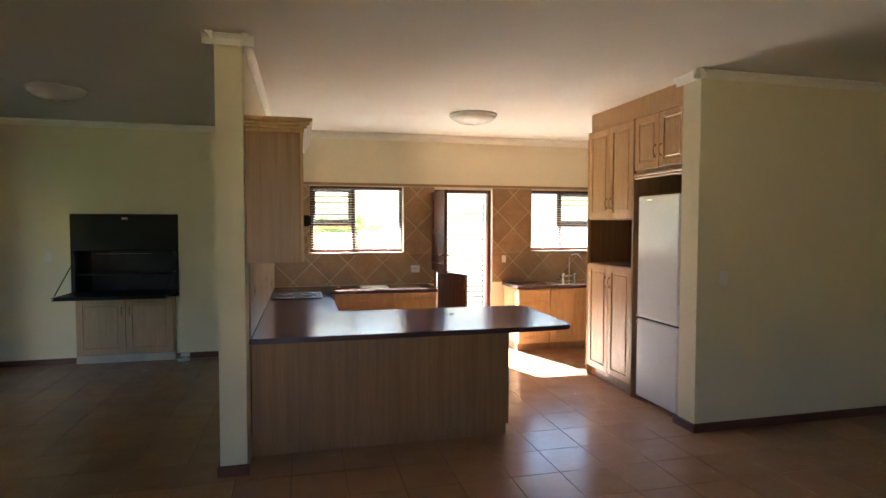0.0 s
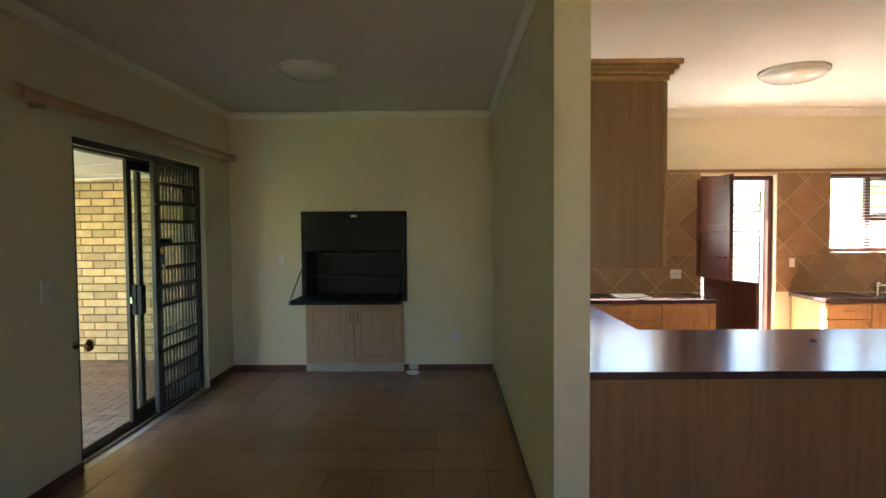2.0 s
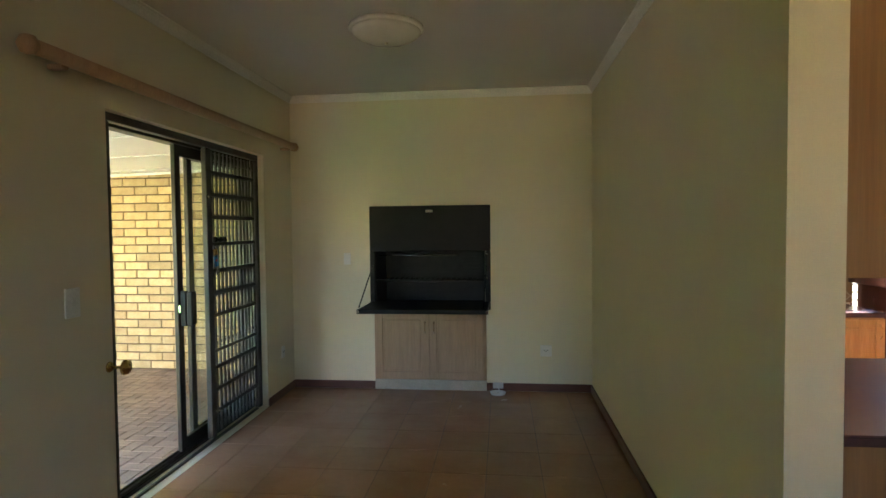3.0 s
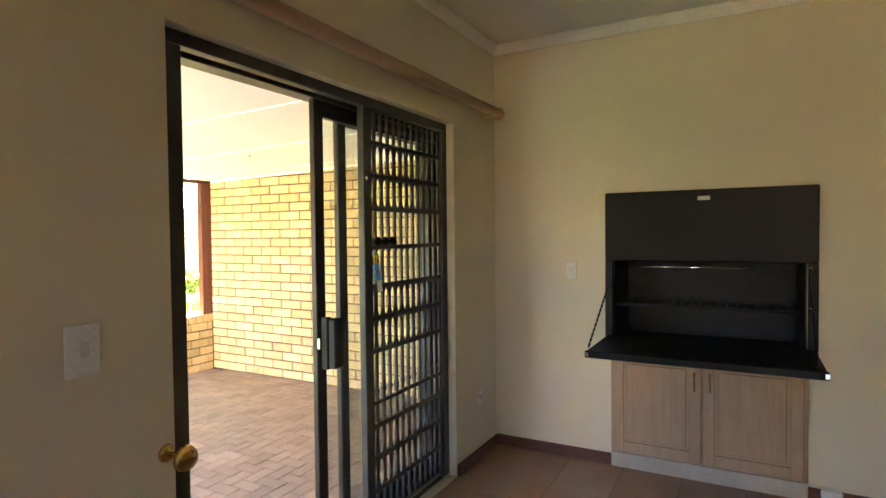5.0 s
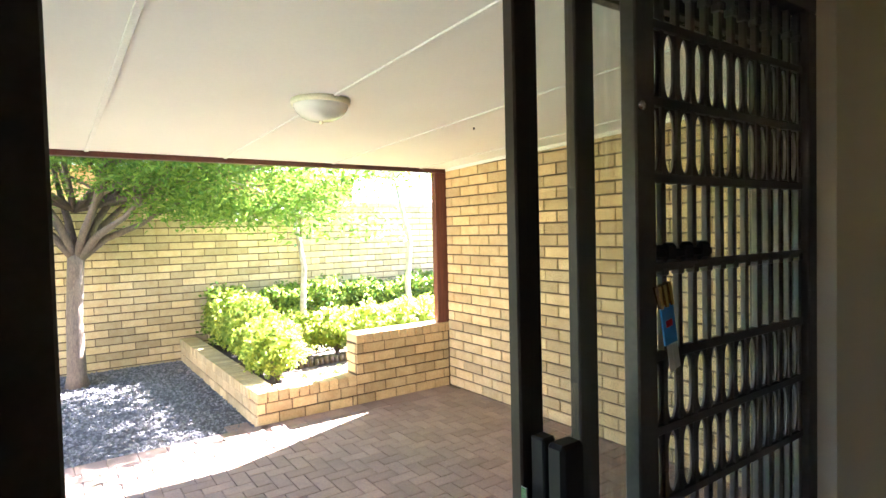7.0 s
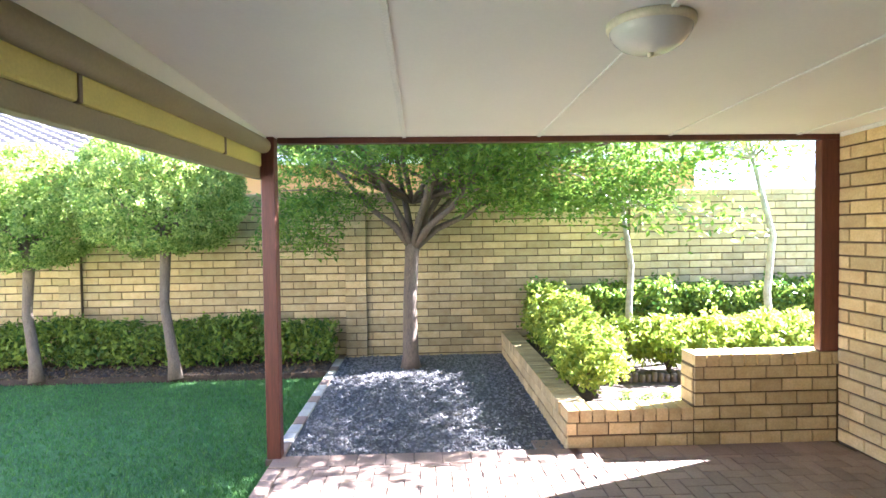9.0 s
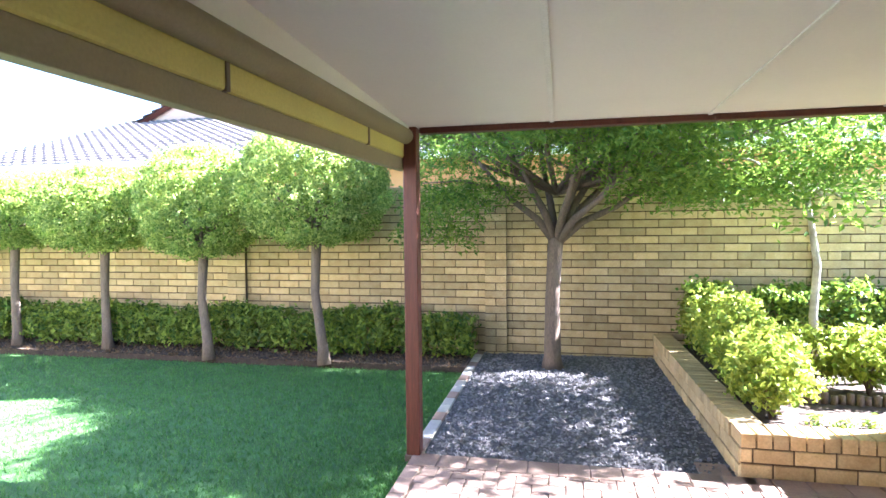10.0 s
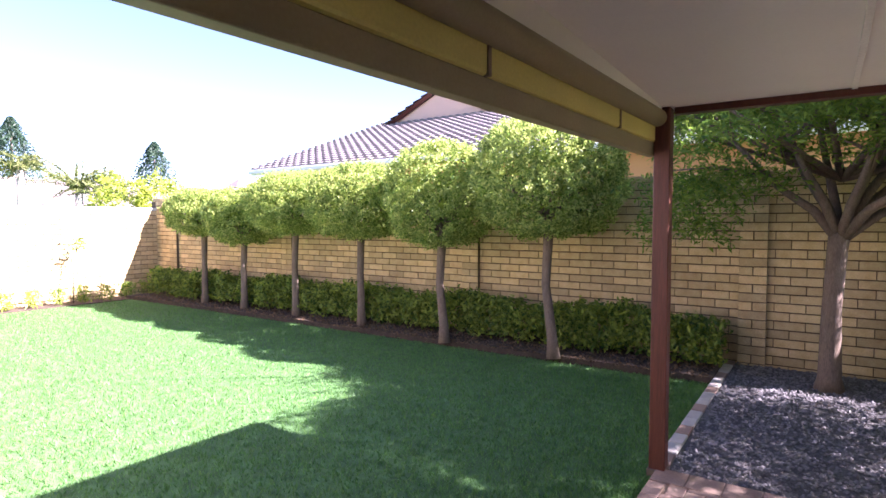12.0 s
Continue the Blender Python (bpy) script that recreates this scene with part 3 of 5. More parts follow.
gate = thing("security_gate", "dark grey folding trellis security gate pushed open", "security gate", at=(-2.36, 7.0, 0))
GX = -2.36
lead = box("lead_post", (GX - 0.02, 6.63, 0.03), (GX + 0.02, 6.7, ZT - 0.05), GATEM, gate, 0.004)
rod("lock_screw", [(GX + 0.02, 6.645, 1.83), (GX + 0.027, 6.645, 1.83)], 0.01, CHROME, lead, 10)
GN = 12
GS = (Y1 - 0.06 - 6.7) / GN
GY = [6.7 + GS * (k + 0.75) for k in range(GN)]
for y in GY:
    bm = bmesh.new()
    bx(bm, GX - 0.008, y - 0.0085, 0.05, GX + 0.008, y + 0.0085, ZT - 0.06, 0.002)
    part("upright_bar", bm, GATEM, gate)
box("near_channel", (GX - 0.025, Y0 + 0.001, 0.012), (GX + 0.025, Y0 + 0.095, ZT - 0.05), GATEM, gate, 0.004)
box("far_channel", (GX - 0.025, Y1 - 0.055, 0.012), (GX + 0.025, Y1 - 0.001, ZT - 0.05), GATEM, gate, 0.004)
box("top_channel", (GX - 0.025, Y0 + 0.001, ZT - 0.0495), (GX + 0.025, Y1 - 0.001, ZT - 0.002), GATEM, gate, 0.003)
box("bottom_track", (GX - 0.012, Y0 + 0.096, 0.0), (GX + 0.012, Y1 - 0.06, 0.012), GATEM, gate, 0.002)


def lattice_mesh(width, height):
    """A flat steel web between two bars with an upright oval opening."""
    bm = bmesh.new()
    n = 20
    rings = []
    for e in (-0.003, 0.003):
        inner, outer = [], []
        for k in range(n):
            a = 6.28318 * k / n
            cx, cz = math.cos(a), math.sin(a)
            inner.append(bm.verts.new((e, (width / 2 - 0.011) * cx, (height / 2 - 0.014) * cz)))
            f = 1 / max(abs(cx), abs(cz))
            outer.append(bm.verts.new((e, width / 2 * cx * f, height / 2 * cz * f)))
        rings.append((inner, outer))
    (a, b), (c, d) = rings
    for k in range(n):
        q = (k + 1) % n
        for lo, hi in ((a, b), (d, c), (c, a), (b, d)):
            bm.faces.new((lo[k], lo[q], hi[q], hi[k]))
    bmesh.ops.recalc_face_normals(bm, faces=bm.faces)
    me = bpy.data.meshes.new("lattice")
    bm.to_mesh(me)
    bm.free()
    me.materials.append(GATEM)
    return me


WEBS = ((2.02, 1.85, 1.68), (1.28, 1.11, 0.94), (0.55, 0.38, 0.21))
LATTICE = lattice_mesh(GS, 0.17)
for web in WEBS:
    for z in web:
        box("web_strip", (GX - 0.009, 6.7005, z - 0.012), (GX + 0.009, Y1 - 0.056, z + 0.012), GATEM, gate, 0.003)
    for z in web[1:]:
        for y in [GY[0] - GS] + GY:
            ob = new("lattice_web", LATTICE)
            ob.parent = gate
            ob.location = Vector((GX, y + GS / 2, z + 0.085)) - ORG[gate.name]
for z in (0.09, 0.72, 1.46, 2.1):
    for y in GY:
        box("rivet_joint", (GX - 0.012, y - 0.012, z), (GX + 0.012, y + 0.012, z + 0.022), GATEM, gate, 0.003)
bm = bmesh.new()
for k in range(3):
    bx(bm, GX - 0.02, 6.735 + 0.07 * k, 1.49, GX + 0.02, 6.735 + 0.07 * k + 0.045, 1.535, 0.008)
bx(bm, GX - 0.018, 6.73, 1.5, GX + 0.018, 6.93, 1.52, 0.004)
part("lock_box", bm, BLACK, gate, "black lock box")
for z in (1.47, 0.66):
    box("cross_rail", (GX - 0.01, 6.7005, z), (GX + 0.01, Y1 - 0.056, z + 0.022), GATEM, gate, 0.003)

tag = thing("gate_key_tag", "blue plastic tag and white slip hung from gate", "key tag", at=(GX + 0.04, 6.72, 1.4))
TAGM = Matrix.Translation((GX + 0.03, 6.705, 1.425)) @ pose(0, 0, 0, 11, 0, 0)


def hung(name, bm, material, label=""):
    bmesh.ops.transform(bm, matrix=TAGM, verts=bm.verts)
    return part(name, bm, material, tag, label)


for k in range(3):
    bm = bmesh.new()
    tube(bm, [(0, -0.018 + 0.018 * k, 0.02), (0.004, -0.02 + 0.02 * k, -0.03)], [0.01, 0.006], 8)
    hung("key", bm, BRASS, "brass key")
for nm, a, b, m, lb in (("tag_card", (0.0, -0.022, -0.115), (0.005, 0.024, -0.028), BLUEP, ""), ("tag_print", (0.0052, -0.012, -0.075), (0.0062, 0.012, -0.06), REDP, ""), ("tag_slip", (0.001, -0.014, -0.18), (0.003, 0.008, -0.116), WHITE, "white paper slip"), ("tag_slip", (0.004, 0.0, -0.175), (0.006, 0.022, -0.116), WHITE, "white paper slip")):
    bm = bmesh.new()
    bx(bm, *a, *b, 0.0008)
    hung(nm, bm, m, lb)

# ---- kitchen ----
pen = thing("peninsula_counter", "oak veneer breakfast counter base", "counter", at=(1.75, 5.2, 0))
bm = bmesh.new()
bx(bm, 0.827, 4.79, 0.1, 2.79, 5.66, 0.83, 0.002)
part("carcass", bm, OAKD, pen)
box("kick_board", (0.827, 4.8, 0), (2.77, 5.6, 0.099), OAKD, pen, 0.002)
for a, b in ((0.83, 1.48), (1.483, 2.135), (2.138, 2.789)):
    box("cladding_panel", (a, 4.784, 0.085), (b, 4.7895, 0.829), OAKD, pen, 0.001)


def slab(name, outline, z0, z1, material, label, cat, bevel=0.008):
    bm = bmesh.new()
    v = [bm.verts.new((x, y, z0)) for x, y in outline]
    f = bm.faces.new(v)
    r = bmesh.ops.extrude_face_region(bm, geom=[f])
    for e in r["geom"]:
        if isinstance(e, bmesh.types.BMVert):
            e.co.z = z1
    bmesh.ops.bevel(bm, geom=[e for e in bm.edges if abs(e.verts[0].co.z - e.verts[1].co.z) < 1e-6], offset=bevel, segments=2, affect="EDGES")
    return tagged(part(name, bm, material), label, cat)


def arc(cx, cy, r, a0, a1, n=8):
    return [(cx + r * math.cos(radians(a0 + (a1 - a0) * k / n)), cy + r * math.sin(radians(a0 + (a1 - a0) * k / n))) for k in range(n + 1)]


slab("worktop", [(0.827, 4.7)] + [(3.1, 4.705)] + arc(3.24, 4.81, 0.085, -75, 10) + arc(3.22, 5.75, 0.13, 0, 90) + [(1.52, 5.88), (1.51, 7.5), (2.86, 7.5), (2.86, 8.117), (0.827, 8.117)], 0.832, 0.872, TOPM, "dark brown laminate worktop with rounded end", "worktop")
slab("worktop", [(3.93, 7.5), (5.94, 7.5), (5.94, 8.117), (3.93, 8.117)], 0.832, 0.872, TOPM, "dark brown laminate worktop by the sink", "worktop")
rod("worktop_plug", [(2.5, 5.47, 0.872), (2.5, 5.47, 0.878)], 0.022, BLACK, None, 14)
tagged(bpy.data.objects["worktop_plug"], "black cable grommet set in the worktop", "grommet")


def base_unit(name, axis, u0, u1, face, s, depth, doors, drawer, label):
    """A base cabinet: carcass, kick, doors and a drawer front."""
    t = thing(name, label, "kitchen cabinet", "kitchen base cabinets", at=(((u0 + u1) / 2, face, 0) if axis == "x" else (face, (u0 + u1) / 2, 0)))
    def blk(nm, a, b, za, zb, d0, d1, m, par, bev=0.002):
        if axis == "x":
            return box(nm, (a, face + s * d0, za), (b, face + s * d1, zb), m, par, bev)
        return box(nm, (face + s * d0, a, za), (face + s * d1, b, zb), m, par, bev)
    blk("body", u0 + 0.001, u1 - 0.001, 0.1, 0.83, -depth, 0, OAK, t)
    blk("kick_board", u0 + 0.001, u1 - 0.001, 0, 0.099, -depth, -0.04, OAKD, t)
    top = 0.82
    if drawer:
        d = blk("drawer_front", u0 + 0.006, u1 - 0.006, 0.67, 0.82, 0.0005, 0.02, OAK, t, 0.004)
        bar_handle(axis, (u0 + u1) / 2, 0.745, face + s * 0.02, s, d, OAK, 0.1, False)
        top = 0.66
    w = (u1 - u0 - 0.008) / doors
    for k in range(doors):
        a = u0 + 0.004 + k * w
        d = panel_door("door", axis, a + 0.002, a + w - 0.002, 0.115, top, face, s, OAK, t)
        hu = a + w - 0.035 if k % 2 == 0 else a + 0.035
        bar_handle(axis, hu, top - 0.1, face + s * 0.02, s, d, OAK)
    return t


base_unit("base_cabinet", "x", 1.56, 2.3, 7.53, -1, 0.56, 1, True, "honey oak base cabinet with a drawer")
base_unit("base_cabinet", "x", 2.302, 2.85, 7.53, -1, 0.56, 1, False, "honey oak base cabinet with one door")
base_unit("base_cabinet", "y", 5.72, 6.55, 1.48, 1, 0.65, 2, False, "honey oak two-door base cabinet")
base_unit("base_cabinet", "y", 6.552, 7.48, 1.48, 1, 0.65, 1, False, "honey oak base cabinet below the hob")
base_unit("base_cabinet", "x", 3.95, 4.4, 7.53, -1, 0.56, 1, True, "honey oak base cabinet with a drawer")
base_unit("base_cabinet", "x", 4.402, 5.25, 7.53, -1, 0.56, 2, False, "honey oak two-door cabinet below the sink")
base_unit("base_cabinet", "x", 5.252, 5.93, 7.53, -1, 0.56, 1, False, "honey oak base cabinet with one door")

# tall unit, open nook and cupboard over the fridge
tall = thing("tall_cupboard", "tall honey oak cupboard with an open nook", "cupboard", at=(4.6, 5.9, 0))
bm = bmesh.new()
bx(bm, 4.32, 6.29, 0.1, 4.98, 6.31, 2.7)
bx(bm, 4.3, 5.43, 0.0, 4.98, 5.45, 2.7)
bx(bm, 4.96, 5.45, 0.1, 4.98, 6.29, 2.7)
for z in (0.1, 1.24, 1.735, 2.68):
    bx(bm, 4.32, 5.45, z, 4.96, 6.29, z + 0.02)
part("carcass", bm, OAKD, tall)
box("kick_board", (4.36, 5.4505, 0), (4.98, 6.31, 0.099), OAKD, tall, 0.002)
for a, b, hy in ((5.455, 5.878, 5.84), (5.882, 6.305, 5.92)):
    d = panel_door("lower_door", "y", a, b, 0.115, 1.25, 4.319, -1, OAK, tall)
    bar_handle("y", hy, 1.08, 4.299, -1, d, OAK)
    d = panel_door("upper_door", "y", a, b, 1.745, 2.69, 4.319, -1, OAK, tall)
    bar_handle("y", hy, 1.9, 4.299, -1, d, OAK)
box("side_trim", (4.295, 6.311, 0), (4.985, 6.328, 2.7), OAK, tall, 0.003)
over = thing("fridge_top_cupboard", "honey oak cupboard above the fridge", "cupboard", at=(4.6, 5.1, 2.15))
box("body", (4.32, 4.67, 2.17), (4.98, 5.425, 2.7), OAKD, over, 0.002)
for a, b, hy in ((4.675, 5.045, 5.005), (5.05, 5.42, 5.09)):
    d = panel_door("door", "y", a, b, 2.2, 2.69, 4.319, -1, OAK, over)
    bar_handle("y", hy, 2.35, 4.299, -1, d, OAK)
bm = bmesh.new()
bx(bm, 4.29, 4.67, 2.14, 4.33, 5.425, 2.169, 0.006)
bx(bm, 4.3, 4.67, 2.115, 4.33, 5.425, 2.139, 0.006)
part("pelmet", bm, OAK, over)
tagged(box("cupboard_bulkhead", (4.33, 4.7, 2.702), (4.98, 6.31, CZ - 0.004), OAK, None, 0.003), "honey oak filler panel up to the ceiling", "panel")

fr = thing("fridge_freezer", "white two-door fridge freezer in its niche", "fridge", at=(4.65, 5.1, 0))
box("cabinet", (4.36, 4.72, 0.03), (4.96, 5.33, 1.92), FRIDGE, fr, 0.012)
bm = bmesh.new()
bx(bm, 4.285, 4.72, 0.81, 4.352, 5.33, 1.95, 0.02, 3)
d1 = part("fridge_door", bm, FRIDGE, fr)
bm = bmesh.new()
bx(bm, 4.285, 4.72, 0.05, 4.352, 5.33, 0.795, 0.02, 3)
part("freezer_door", bm, FRIDGE, fr)
box("door_gap", (4.3, 4.73, 0.796), (4.35, 5.32, 0.809), BLACK, fr)
box("door_badge", (4.281, 5.1, 1.9), (4.2845, 5.2, 1.915), CHROME, d1, 0.001)
for z in (0.76, 0.825):
    box("hinge_cap", (4.279, 5.295, z - 0.015), (4.2845, 5.328, z + 0.015), mat("grey_plastic", (0.3, 0.3, 0.3), 0.5), fr, 0.003)
for y in (4.76, 5.29):
    box("foot", (4.38, y - 0.02, 0), (4.42, y + 0.02, 0.03), BLACK, fr)

uc = thing("wall_cabinet", "oak wall cabinet with a moulded cornice", "kitchen cabinet", at=(0.95, 5.1, 1.4))
box("body", (0.827, 4.56, 1.415), (1.185, 5.75, 2.325), OAKD, uc, 0.002)
bm = bmesh.new()
for k, (o, za, zb) in enumerate(((0.012, 2.3, 2.327), (0.03, 2.328, 2.348), (0.05, 2.349, 2.37), (0.068, 2.371, 2.398))):
    bx(bm, 0.827, 4.56 - o * 0.5, za, 1.2 + o, 5.75 + o, zb, 0.004)
part("cornice_moulding", bm, OAK, uc)
for k in range(3):
    a = 4.562 + k * 0.396
    d = panel_door("door", "y", a, a + 0.392, 1.42, 2.295, 1.186, 1, OAK, uc)
    bar_handle("y", a + 0.35, 1.55, 1.206, 1, d, OAK)

hoodx = thing("cooker_hood", "black cooker hood on the wall over the hob", "cooker hood", at=(1.0, 7.1, 1.55))
bm = bmesh.new()
bx(bm, 0.828, 6.85, 1.66, 1.27, 7.45, 1.78, 0.012)
bx(bm, 0.828, 6.95, 1.78, 1.05, 7.35, 1.9, 0.008)
part("canopy", bm, BLACK, hoodx)
box("front_trim", (1.2705, 6.87, 1.68), (1.278, 7.43, 1.76), BLACK, hoodx, 0.002)

hob = thing("hob", "black four-plate hob set in the worktop", "hob", at=(1.12, 7.1, 0.872))
box("glass_plate", (0.86, 6.84, 0.8725), (1.4, 7.42, 0.882), BLACK, hob, 0.003)
for x, y, r in ((1.0, 6.99, 0.085), (1.26, 6.99, 0.07), (1.0, 7.27, 0.07), (1.26, 7.27, 0.085)):
    lathe("hot_plate", [(r, 0), (r, 0.012), (r * 0.8, 0.014), (0, 0.012)], (x, y, 0.882), SOOT, hob, 24)
    lathe("plate_ring", [(r + 0.012, 0), (r + 0.012, 0.006), (r + 0.002, 0.007), (r + 0.002, 0)], (x, y, 0.882), CHROME, hob, 24, "bright steel ring")

sink = thing("sink", "stainless steel sink with a gooseneck mixer tap", "sink", at=(4.85, 7.8, 0.872))
bm = bmesh.new()
bx(bm, 4.45, 7.56, 0.8725, 5.4, 7.6, 0.88, 0.002)
bx(bm, 4.45, 7.98, 0.8725, 5.4, 8.04, 0.88, 0.002)
bx(bm, 4.45, 7.6, 0.8725, 4.5, 7.98, 0.88, 0.002)
bx(bm, 4.95, 7.6, 0.8725, 5.4, 7.98, 0.88, 0.002)
bx(bm, 4.5, 7.6, 0.8725, 4.95, 7.98, 0.876)
part("rim", bm, CHROME, sink)
rod("tap_spout", [(4.92, 8.01, 0.88), (4.92, 8.01, 1.1), (4.92, 8.0, 1.2), (4.95, 7.97, 1.26), (5.0, 7.93, 1.27), (5.05, 7.9, 1.22), (5.06, 7.89, 1.17)], 0.012, CHROME, sink, 10)
for dx in (-0.09, 0.09):
    rod("tap_valve", [(4.92 + dx, 8.01, 0.88), (4.92 + dx, 8.01, 0.96), (4.92 + dx, 8.0, 0.99)], [0.02, 0.02, 0.028], CHROME, sink, 10)
rod("tap_bridge", [(4.8, 8.01, 0.95), (5.04, 8.01, 0.95)], 0.012, CHROME, sink, 8)
tray = thing("sink_tray", "pale steel tray lying on the worktop", "tray", at=(2.2, 7.75, 0.872))
box("rim", (1.85, 7.58, 0.873), (2.65, 7.98, 0.882), CHROME, tray, 0.004)
box("well", (1.9, 7.62, 0.8825), (2.25, 7.94, 0.886), WHITE, tray, 0.002)


# windows, back door
def kitchen_window(name, x0, x1, z0, z1, mull, leaf_left, label):
    w = thing(name, label, "window", kind="structure", at=((x0 + x1) / 2, 8.26, z0))
    y0, y1 = 8.22, 8.27
    fw = 0.045
    fm = DARKWOOD
    for nm, a, b, c, d in (("frame_post", x0 + 0.001, x0 + fw, z0 + 0.001, z1 - 0.001), ("frame_post", x1 - fw, x1 - 0.001, z0 + 0.001, z1 - 0.001), ("frame_head", x0 + fw, x1 - fw, z1 - fw, z1 - 0.001), ("frame_foot", x0 + fw, x1 - fw, z0 + 0.001, z0 + fw), ("mullion", mull - 0.03, mull + 0.03, z0 + fw, z1 - fw)):
        box(nm, (a, y0, c), (b, y1, d), fm, w, 0.004)
    la, lb = (x0 + fw, mull - 0.03) if leaf_left else (mull + 0.03, x1 - fw)
    zt = z0 + (z1 - z0) * 0.42
    box("transom", (la, y0, zt - 0.025), (lb, y1, zt + 0.025), fm, w, 0.004)
    for a, b, c, d in ((la, la + 0.03, zt + 0.026, z1 - fw), (lb - 0.03, lb, zt + 0.026, z1 - fw), (la + 0.03, lb - 0.03, zt + 0.026, zt + 0.056), (la + 0.03, lb - 0.03, z1 - fw - 0.03, z1 - fw)):
        box("casement_rail", (a, y1 + 0.001, c), (b, y1 + 0.03, d), fm, w, 0.003)
    p = box("glass_pane", (x0 + 0.02, 8.243, z0 + 0.02), (x1 - 0.02, 8.247, z1 - 0.02), GLASS, w)
    p.visible_shadow = False
    for k in range(5):
        z = zt + 0.06 + k * (z1 - zt - 0.12) / 5
        rod("burglar_bar", [(la, 8.205, z), (lb, 8.205, z)], 0.006, BLACK, w, 6)
    box("window_sill", (x0 - 0.002, 8.118, z0 - 0.02), (x1 + 0.002, 8.219, z0 - 0.001), WTILE, w, 0.003)
    bl = thing("window_blind", "thin slatted venetian blind half open", "blind", at=((x0 + x1) / 2, 8.18, z1))
    box("head_box", (x0 + 0.01, 8.16, z1 - 0.035), (x1 - 0.01, 8.2, z1 - 0.003), DARKWOOD, bl, 0.003)
    n = 24
    me = None
    for k in range(n):
        z = z1 - 0.06 - k * (z1 - z0 - 0.08) / n
        if me is None:
            bm = bmesh.new()
            bx(bm, -(x1 - x0) / 2 + 0.012, -0.012, -0.0006, (x1 - x0) / 2 - 0.012, 0.012, 0.0006)
            me = bpy.data.meshes.new("slat")
            bm.to_mesh(me)
            bm.free()
            me.materials.append(WHITEP)
        s = new("slat", me)
        s.parent = bl
        s.matrix_basis = Matrix.Translation(Vector(((x0 + x1) / 2, 8.18, z)) - ORG[bl.name]) @ pose(0, 0, 0, 8)
    for x in (x0 + 0.2, x1 - 0.2):
        rod("ladder_cord", [(x, 8.18, z1 - 0.03), (x, 8.18, z0 + 0.02)], 0.0015, WHITEP, bl, 4)
    return w


kitchen_window("window_1", 1.285, 2.52, 1.31, 2.19, 1.85, True, "dark-framed kitchen window over the worktop")
kitchen_window("window_2", 4.378, 5.53, 1.31, 2.18, 4.86, False, "dark-framed kitchen window over the sink")

bd = thing("door_2", "dark hardwood stable door standing open", "door", kind="structure", at=(2.95, 8.2, 0))
for a, b in ((2.951, 3.0), (3.74, 3.789)):
    box("frame_post", (a, 8.2, 0), (b, 8.3, 2.169), DARKWOOD, bd, 0.004)
box("frame_head", (3.0, 8.2, 2.12), (3.74, 8.3, 2.169), DARKWOOD, bd, 0.004)
bm = bmesh.new()
for a, b, c, d in ((7.38, 7.47, 1.06, 2.12), (8.02, 8.11, 1.06, 2.12), (7.47, 8.02, 1.06, 1.18), (7.47, 8.02, 2.02, 2.12), (7.47, 8.02, 1.55, 1.62)):
    bx(bm, 2.905, a, c, 2.945, b, d, 0.004)
bx(bm, 2.915, 7.47, 1.18, 2.935, 8.02, 1.55)
bx(bm, 2.915, 7.47, 1.62, 2.935, 8.02, 2.02)
up = part("upper_leaf", bm, DARKWOOD, bd)
bm = bmesh.new()
v = bx(bm, 0, -0.02, 0.01, 0.76, 0.02, 1.05, 0.004)
for k in range(6):
    bx(bm, 0.09 + k * 0.1, -0.024, 0.12, 0.17 + k * 0.1, 0.024, 0.94, 0.003)
bmesh.ops.transform(bm, matrix=Matrix.Translation((3.01, 8.13, 0)) @ pose(0, 0, 0, 0, 0, -76), verts=bm.verts)
part("lower_leaf", bm, DARKWOOD, bd)
for s in (-1, 1):
    x = 2.925 + s * 0.03
    rod("door_handle", [(2.925 + s * 0.02, 7.43, 1.3), (2.925 + s * 0.06, 7.43, 1.3), (2.925 + s * 0.065, 7.54, 1.3)], 0.009, BRASS, up, 8)

sg = thing("security_gate", "thin horizontal bars of a steel gate across the open back door", "security gate", at=(3.37, 8.33, 0))
for x in (3.02, 3.72):
    rod("upright", [(x, 8.33, 0.0), (x, 8.33, 2.0)], 0.009, BLACK, sg, 6)
for k in range(24):
    rod("bar", [(3.02, 8.33, 0.12 + k * 0.075), (3.72, 8.33, 0.12 + k * 0.075)], 0.008, BLACK, sg, 6)

# ---- wall tiles set on the diagonal ----
backing = tagged(box("wall_tile_backing", (0.83, 8.128, 0.872), (2.948, 8.1485, 1.306), WGROUT), "brown diagonal wall tiles with pale joints", "wall tiles", kind="structure")


def clip_poly(poly, lo, hi, i):
    for s, lim in ((1, lo), (-1, hi)):
        res = []
        for a, b in zip(poly, poly[1:] + poly[:1]):
            da, db = s * (a[i] - lim), s * (b[i] - lim)
            if da >= 0:
                res.append(a)
            if da * db < 0:
                f = da / (da - db)
                res.append(tuple(a[k] + f * (b[k] - a[k]) for k in (0, 1)))
        poly = res
        if not poly:
            return poly
    return poly


